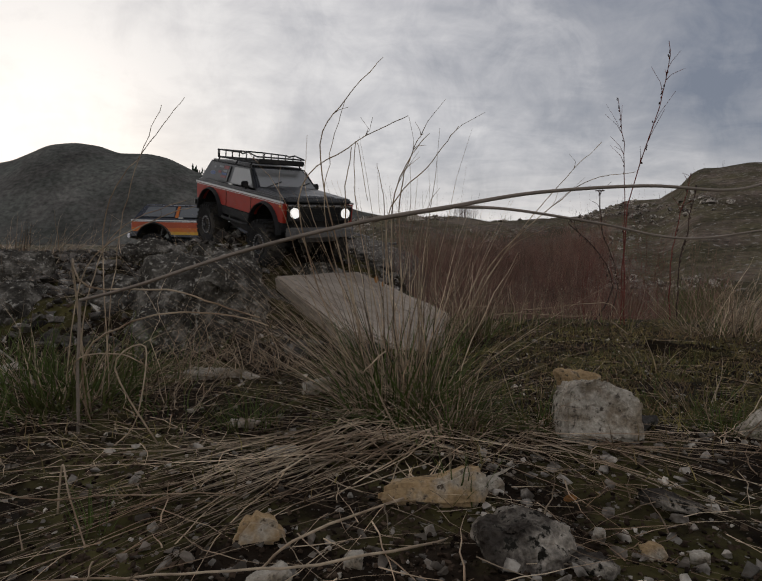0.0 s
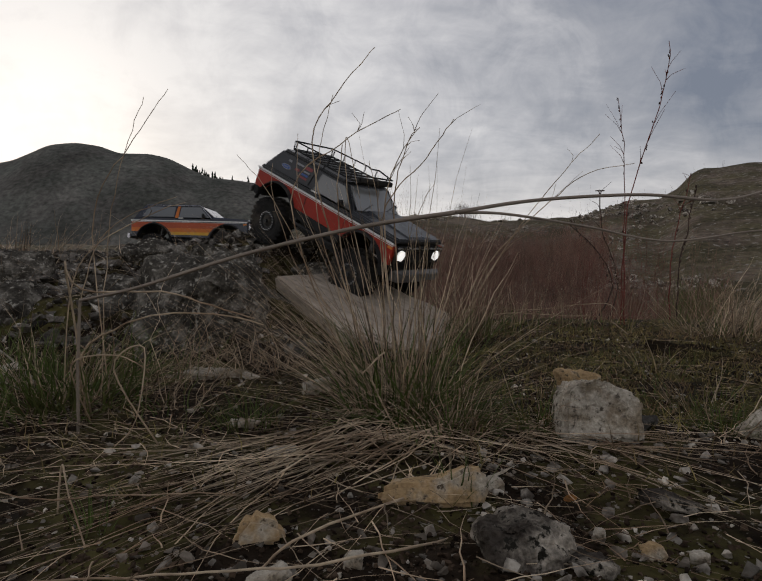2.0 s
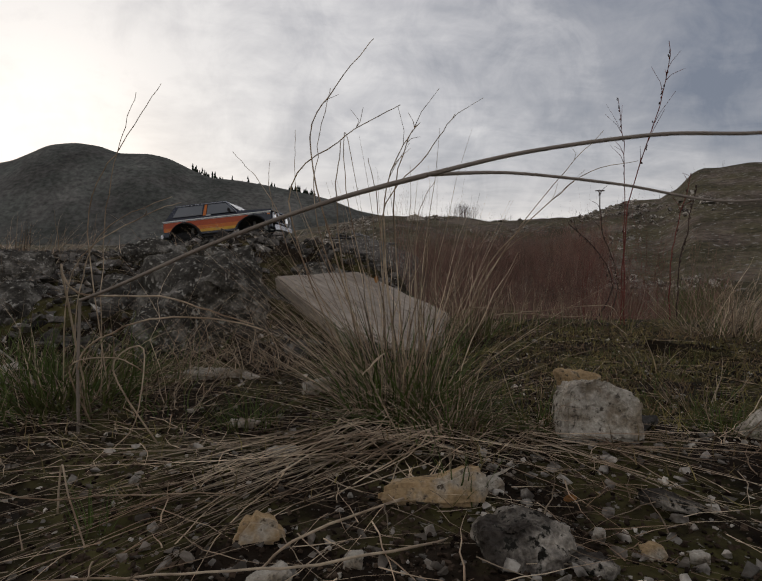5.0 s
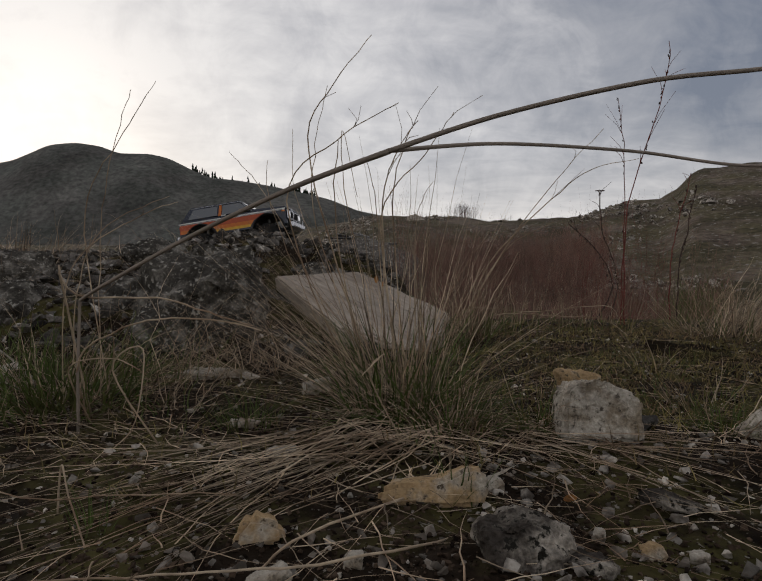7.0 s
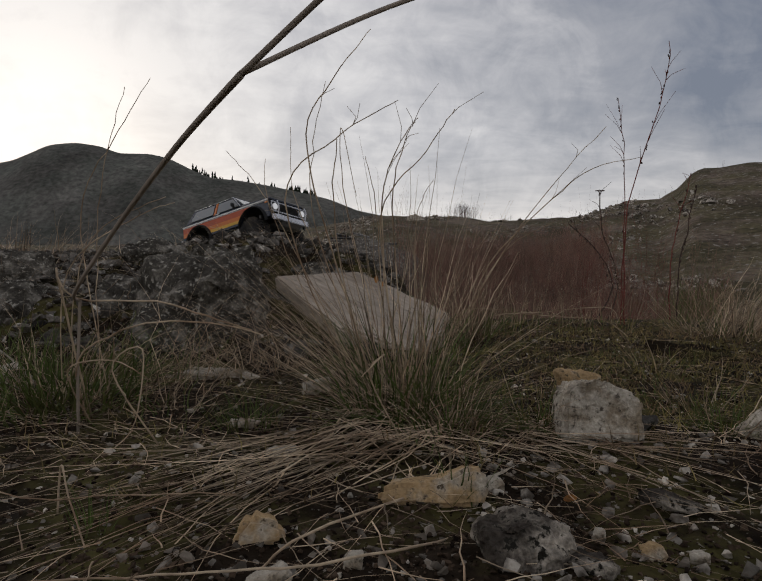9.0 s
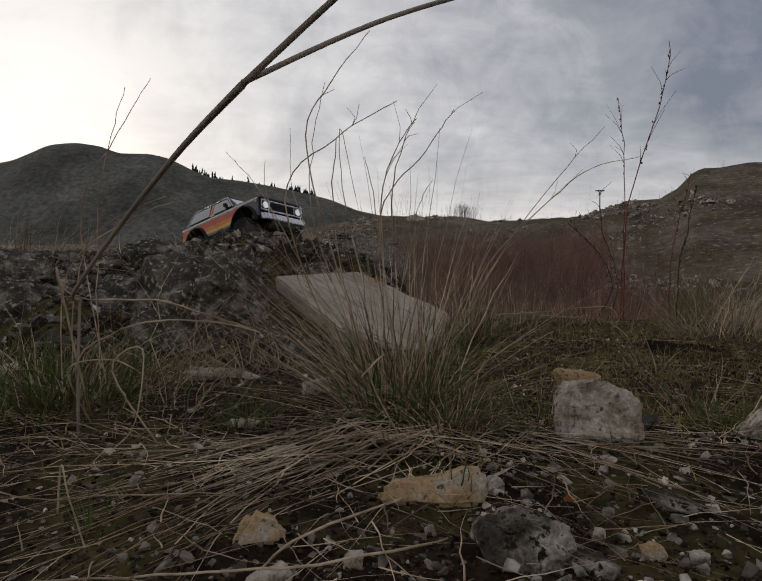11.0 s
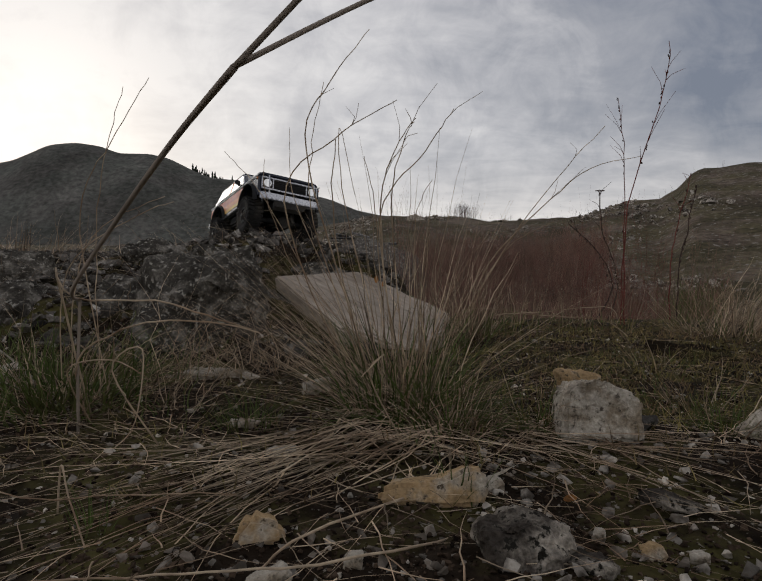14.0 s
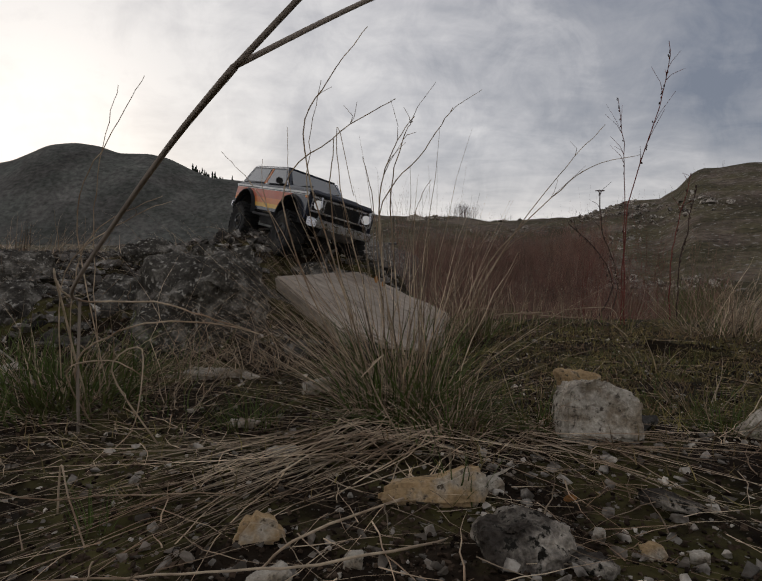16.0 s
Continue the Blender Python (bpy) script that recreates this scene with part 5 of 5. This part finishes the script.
def brush(name, n, place, height, width, seed, material, label, lean=(2, 30)):
    r = random.Random(seed)
    rows = []
    for _ in range(n):
        x, y = place(r)
        z = ground_z(x, y)
        h = r.uniform(*height)
        a = r.uniform(0, 6.28)
        rows.append(((x, y, z - 0.01), a, r.uniform(*lean), r.uniform(-10, 25), h, width * y * 0.25 * r.uniform(0.6, 1.4)))
        for _ in range(2):
            k = r.uniform(0.3, 0.6) * h
            rows.append(((x + 0.1 * k * math.sin(a), y + 0.1 * k * math.cos(a), z + k), a + r.uniform(-2, 2), r.uniform(10, 45), r.uniform(-20, 20), h * 0.45, width * y * 0.16))
    return tagged(link(name, blades(rows, seed, 4, 0.14), material), label, "brush", kind="stuff")


brush("bare_brush", 3600, lambda r: (lambda y: (r.uniform(0.06, 0.40) * y, y))(r.uniform(7.0, 12.0)), (0.45, 1.05), 0.0022, 57, M_BRUSH, "far bare reddish-brown brush below the bank")
brush("bare_brush", 3800, lambda r: (lambda y: (r.uniform(0.02, 0.62) * y, y))(r.uniform(2.3, 7.5)), (0.22, 0.62), 0.0022, 51, M_BRUSH, "bare reddish-brown brush in the hollow")
brush("bare_brush", 150, lambda r: (lambda y: (r.gauss(0.42, 0.05) * y, y))(r.uniform(1.9, 3.6)), (0.25, 0.55), 0.0020, 52, M_REDTWIG, "bare red-stemmed brush in the hollow")
brush("weeds", 110, lambda r: (lambda y: (r.uniform(0.0, 0.62) * y, y))(r.uniform(1.55, 2.4)), (0.08, 0.24), 0.0020, 53, M_STRAW, "thin dead weeds at the rim of the hollow", (2, 40))
brush("green_brush", 420, lambda r: (lambda y: (r.gauss(0.56, 0.025) * y, y))(r.uniform(3.4, 4.6)), (0.35, 0.75), 0.005, 54, M_GREEN, "dull green shrubs in the hollow", (2, 40))
brush("rim_shrubs", 120, lambda r: (lambda y: (r.gauss(0.145, 0.012) * y, y))(r.uniform(21, 23.5)), (0.3, 0.75), 0.0016, 55, M_TWIG, "bare shrubs on the bank's rim", (2, 35))
brush("rim_shrubs", 60, lambda r: (lambda y: (r.uniform(0.07, 0.62) * y, y))(r.uniform(20, 23.5)), (0.12, 0.4), 0.0014, 56, M_TWIG, "bare shrubs on the bank's rim", (2, 25))


# ---- distance ----
def far_trees():
    rng = random.Random(9)
    b = bmesh.new()
    for _ in range(70):
        u = rng.choice((rng.uniform(-0.33, -0.27), rng.uniform(-0.26, -0.10), rng.uniform(-0.16, -0.12)))
        z0 = 0.16 + 300 * lerp_table(HILL, u) - 1.2
        h = rng.uniform(1.5, 5.0)
        for k in range(3):
            r = h * (0.20 - 0.05 * k) * rng.uniform(0.8, 1.3)
            m = Matrix.Translation((u * 300, 300 + rng.uniform(-3, 1), z0 + h * (0.3 + 0.25 * k))) @ Euler((rng.uniform(-0.15, 0.15), rng.uniform(-0.15, 0.15), rng.uniform(0, 6))).to_matrix().to_4x4()
            cyl(r, h * 0.42, m, 6, r * 0.15, b)
    tagged(link("far_trees", b, M_TREE), "small dark conifers along the hill's crest", "trees", kind="stuff")


far_trees()


def far_post(x, y, h):
    z = ground_z(x, y)
    b = cyl(0.02, h + 0.3, Matrix.Translation((x, y, z + h / 2 - 0.15)), 8)
    box(0.34, 0.03, 0.04, Matrix.Translation((x, y, z + h)), 0, b)
    tagged(link("wooden_post", b, M_TWIG), "thin wooden post with crossbar on the bank", "post")


far_post(0.385 * 21.5, 21.5, 0.75)


def scrap_pile():
    rng = random.Random(21)
    t = new("scrap_pile")
    x0, y0 = -0.3, 9.0
    t.location = (x0, y0, ground_z(x0, y0))
    for k in range(16):
        l = rng.uniform(0.12, 0.42)
        m = Matrix.Translation((rng.uniform(-0.45, 0.45), rng.uniform(-0.2, 0.2), 0.86 + rng.uniform(-0.2, 0.14))) @ Euler((rng.uniform(-0.4, 0.4), rng.uniform(-0.5, 0.5), rng.uniform(-0.6, 0.6))).to_matrix().to_4x4()
        part("board", box(l, 0.04, rng.uniform(0.02, 0.07), m, 0.004), M_GREY_METAL if k % 3 else M_TRIM, t)
    heap = bmesh.new()
    bmesh.ops.create_icosphere(heap, subdivisions=3, radius=1, matrix=Matrix.Diagonal((1.1, 0.5, 0.95, 1)))
    for v in heap.verts:
        v.co += v.normal * 0.12 * noise.noise(v.co * 4)
    part("mound_of_scrap", heap, M_RUBBLE, t)
    tagged(t, "heap of pale boards and dark scrap beyond the mound", "scrap")


scrap_pile()
# pale stone shape standing in for a small white roof-like thing
stone(0.55, 8.9, 0.30, 0.25, 0.12, M_PALE_STONE, 91, 0, "small white roof-like shape on the far bank", 0.1, z=0.84, name="boulder")

# orange leaf litter by the slab
for i, (x, y, s) in enumerate(((-0.012, 1.46, 0.018), (0.004, 1.44, 0.014), (-0.025, 1.48, 0.016), (0.128, 0.375, 0.010))):
    b = bmesh.new()
    bmesh.ops.create_grid(b, x_segments=3, y_segments=4, size=0.5, matrix=Matrix.Diagonal((s * 0.6, s, 1, 1)))
    for v in b.verts:
        v.co.x *= 1 - (v.co.y / s * 1.7) ** 2 * 0.9
        v.co.z = 0.25 * abs(v.co.x) + 0.1 * v.co.y
    lf = link("dead_leaf", b, M_LEAF)
    lf.matrix_world = pose(x, y, max(ground_z(x, y), slab_top(x, y) if i < 3 else -1) + s * 0.4, 70 if i < 3 else 12, 25 * i, 40 * i)
    tagged(lf, "curled orange dead leaf", "leaf", "dead leaves")


# ---- movement ----
# seconds, x, y, z, roll, pitch, heading
RED_PATH = [
    (0, -0.329, 1.643, 0.191, 3.3, 12.4, -48.2),
    (0.5, -0.287, 1.602, 0.179, 4.4, 19, -46.6),
    (1, -0.269, 1.644, 0.185, 5.1, 21.6, -41.9),
    (1.5, -0.231, 1.629, 0.179, 3.4, 24, -35.1),
    (2, -0.143, 1.543, 0.154, 1.5, 26.6, -35.8),
    (2.5, -0.011, 1.449, 0.073, 2.2, 20.2, -31.5),
    (3, 0.181, 1.216, 0.021, -0.1, 12.4, -29.3),
    (3.2, 0.322, 1.085, 0, -2, 2.5, -32.5),
    (3.5, 0.390, 0.818, -0.024, -13, 5.5, -52),
    (4, 0.483, 0.662, -0.024, -9.8, 7.9, -65.4),
    (4.2, 0.53, 0.60, -0.024, -7, 7, -64),
    (5, 0.88, 0.25, -0.012, 0, 3, -54),
    (6.3, 1.3, -0.3, -0.012, 0, 2, -50),
    (8, 1.42, -0.45, -0.012, 0, 1, -50),
    (16, 1.42, -0.45, -0.012, 0, 1, -50)]
ORANGE_PATH = [
    (0, -0.786, 2.448, 0.156, -2.4, 1.6, -4.8),
    (2.5, -0.786, 2.448, 0.156, -2.4, 1.6, -4.8),
    (3.5, -0.762, 2.514, 0.165, -4.1, 0.1, -5.9),
    (6.5, -0.624, 2.592, 0.193, -2, -8.5, -9.6),
    (7, -0.621, 2.617, 0.191, -3.1, -8.3, -7),
    (7.5, -0.53, 2.51, 0.204, -5, -11.2, -18),
    (8, -0.516, 2.502, 0.206, -5.1, -11.7, -19.1),
    (8.5, -0.54, 2.43, 0.19, -6, -11.5, -26),
    (9, -0.555, 2.33, 0.174, -7.5, -11.2, -32),
    (11.5, -0.533, 2.172, 0.164, -5.9, -13.4, -43.4),
    (12, -0.451, 1.978, 0.169, -3, -14.7, -49.8),
    (13, -0.448, 2.034, 0.197, -5.5, -12.4, -51.7),
    (14, -0.436, 2.023, 0.22, -7.8, -8.6, -56.5),
    (14.5, -0.39, 1.929, 0.223, -4.8, -4.4, -60.3),
    (15, -0.387, 1.92, 0.221, -5, -4.8, -60.8),
    (15.5, -0.307, 1.729, 0.187, -14, 5.8, -54.5),
    (16, -0.285, 1.723, 0.188, -12.1, 9.2, -54.7)]


def path_at(path, t):
    return [lerp_table([(r[0], r[k]) for r in path], t) for k in range(1, 7)]


def drive(truck, wheels, path, droop=((0, 0), (16, 0))):
    walk(truck, [(r[0], pose(*r[1:])) for r in path])
    rows, turned, last = [], 0.0, None
    steps = [k * 0.1 for k in range(161)]
    for t in steps:
        x, y, z, rx, ry, rz = path_at(path, t)
        m = pose(x, y, z, rx, ry, rz)
        p = m.translation
        if last is not None:
            turned += (p - last).dot((m.to_3x3() @ Vector((1, 0, 0)))) / WHEEL_R
        last = p.copy()
        rows.append((t, math.degrees(turned)))
    for w in wheels:
        at = w.location.copy()
        drop = droop if at.x > 0 else [(0, 0)]
        walk(w, [(t, pose(at.x, at.y, at.z - lerp_table(drop, t), 0, a, 0)) for t, a in rows])


# sway of the stalks: seconds, lean to the side, lean away (degrees)
WIND = [(0.0, 3.0, -9.0), (0.5, 2.5, -7.5), (1.0, 1.5, -8.0), (1.5, 3.0, -6.5), (2.0, 1.0, -6.0), (2.5, 2.2, -5.0), (3.0, 0.0, -5.5), (3.5, 0.8, -4.5), (4.2, -0.5, -4.0),
        (5.2, 1.0, -3.0), (6.3, -0.3, -2.5), (7.0, 0.4, -2.0), (7.6, -0.6, -1.0), (8.3, 0.3, -0.5), (9.2, 0.2, 0.0), (10.2, -0.6, -0.3), (11.3, 0.2, -0.6), (12.5, -0.2, 0.0),
        (13.4, 0.3, -0.4), (14.5, -0.3, 0.2), (15.3, 0.1, 0.4), (16.0, -0.4, 0.8)]
# poses of the near stalk in the wind: turns (degrees about x, y, z) of the whole, of the upper stem and of the side stem
NEAR_POSES = {
    "low": ((-13.1, 20.0, 35.4), (-4.2, 4.2, -4.6), (-4.8, -6.2, 1.7)),
    "flat": ((-12.5, 19.7, 24.5), (1.2, -1.3, 1.9), (-1.7, -3.2, -0.6)),
    "flat_again": ((-12.3, 18.8, 22.7), (0.1, 2.1, -0.9), (-0.3, -2.3, -1.2)),
    "gust": ((-8.8, 15.6, 14.1), (0.5, 0.7, 0.3), (-0.5, -0.7, -0.6)),
    "half": ((1.8, 6.1, 5.5), (4.4, -0.4, 1.9), (4.3, 7.2, -2.5)),
    "tall": ((7.9, -3.9, 1.3), (-1.3, -2.2, 1.3), (4.3, 3.0, 3.5)),
    "taller": ((8.7, -6.8, 2.6), (-0.2, -0.2, 0.5), (-1.8, 2.6, -0.1)),
    "upright": ((6.7, -5.3, 1.2), (-1.3, -3.3, 0.8), (0.5, -0.6, 0.0))}
# seconds, pose, next pose, share of the next
NEAR_SWAY = [(0.0, "flat", "low", 0.0), (0.5, "flat", "low", 0.15), (1.0, "flat", "low", 0.75), (1.5, "low", "flat", 0.0), (2.0, "flat", "low", 0.25), (2.5, "flat", "low", 0.5),
             (3.0, "gust", "flat", 0.0), (3.5, "gust", "flat_again", 0.5), (4.0, "flat_again", "gust", 0.0), (4.2, "flat_again", "gust", 0.0), (5.2, "flat_again", "half", 0.4),
             (6.3, "half", "gust", 0.15), (6.5, "half", "gust", 0.0), (7.0, "half", "gust", 0.62), (7.2, "half", "tall", 0.4), (7.5, "tall", "taller", 0.0), (8.0, "tall", "half", 0.3),
             (8.5, "tall", "half", 0.2), (9.0, "taller", "tall", 0.0), (9.2, "taller", "upright", 0.2), (10.2, "taller", "tall", 0.4), (11.5, "tall", "taller", 0.2),
             (12.0, "tall", "taller", 0.5), (12.2, "tall", "half", 0.25), (12.5, "tall", "taller", 0.0), (13.0, "upright", "taller", 0.4), (13.5, "upright", "taller", 0.0),
             (14.0, "upright", "taller", 0.0), (14.5, "upright", "taller", 0.4), (15.0, "upright", "taller", 0.7), (16.0, "upright", "taller", 0.0)]


def turn_by(v):
    v = Vector(v)
    return Matrix.Rotation(radians(v.length), 4, v) if v.length > 1e-6 else Matrix.Identity(4)


def sway():
    for i, (ob, amount) in enumerate(SWAY):
        if amount <= 0:
            continue
        at_rest = Matrix.Translation(ob.location)
        walk(ob, [(t, at_rest @ pose(0, 0, 0, b * amount, a * amount * (0.7 + 0.1 * (i % 5)), 0)) for t, a, b in WIND])
    base = Matrix.Translation(near_stalk.location)
    there, back = Matrix.Translation(FORK), Matrix.Translation(-FORK)
    rows = [(t, [Vector(u).lerp(Vector(v), k) for u, v in zip(NEAR_POSES[a], NEAR_POSES[b])]) for t, a, b, k in NEAR_SWAY]
    walk(near_stalk, [(t, base @ turn_by(r[0])) for t, r in rows])
    walk(upper_stem, [(t, there @ turn_by(r[1]) @ back) for t, r in rows])
    walk(side_stem, [(t, there @ turn_by(r[2]) @ back) for t, r in rows])


def motions():
    sway()
    # the front axle hangs as the truck leaves the slab
    drive(red_truck, red_wheels, RED_PATH, ((0, 0), (2.5, 0), (2.9, 0.018), (3.1, 0.018), (3.4, 0), (16, 0)))
    drive(orange_truck, orange_wheels, ORANGE_PATH)


motions()
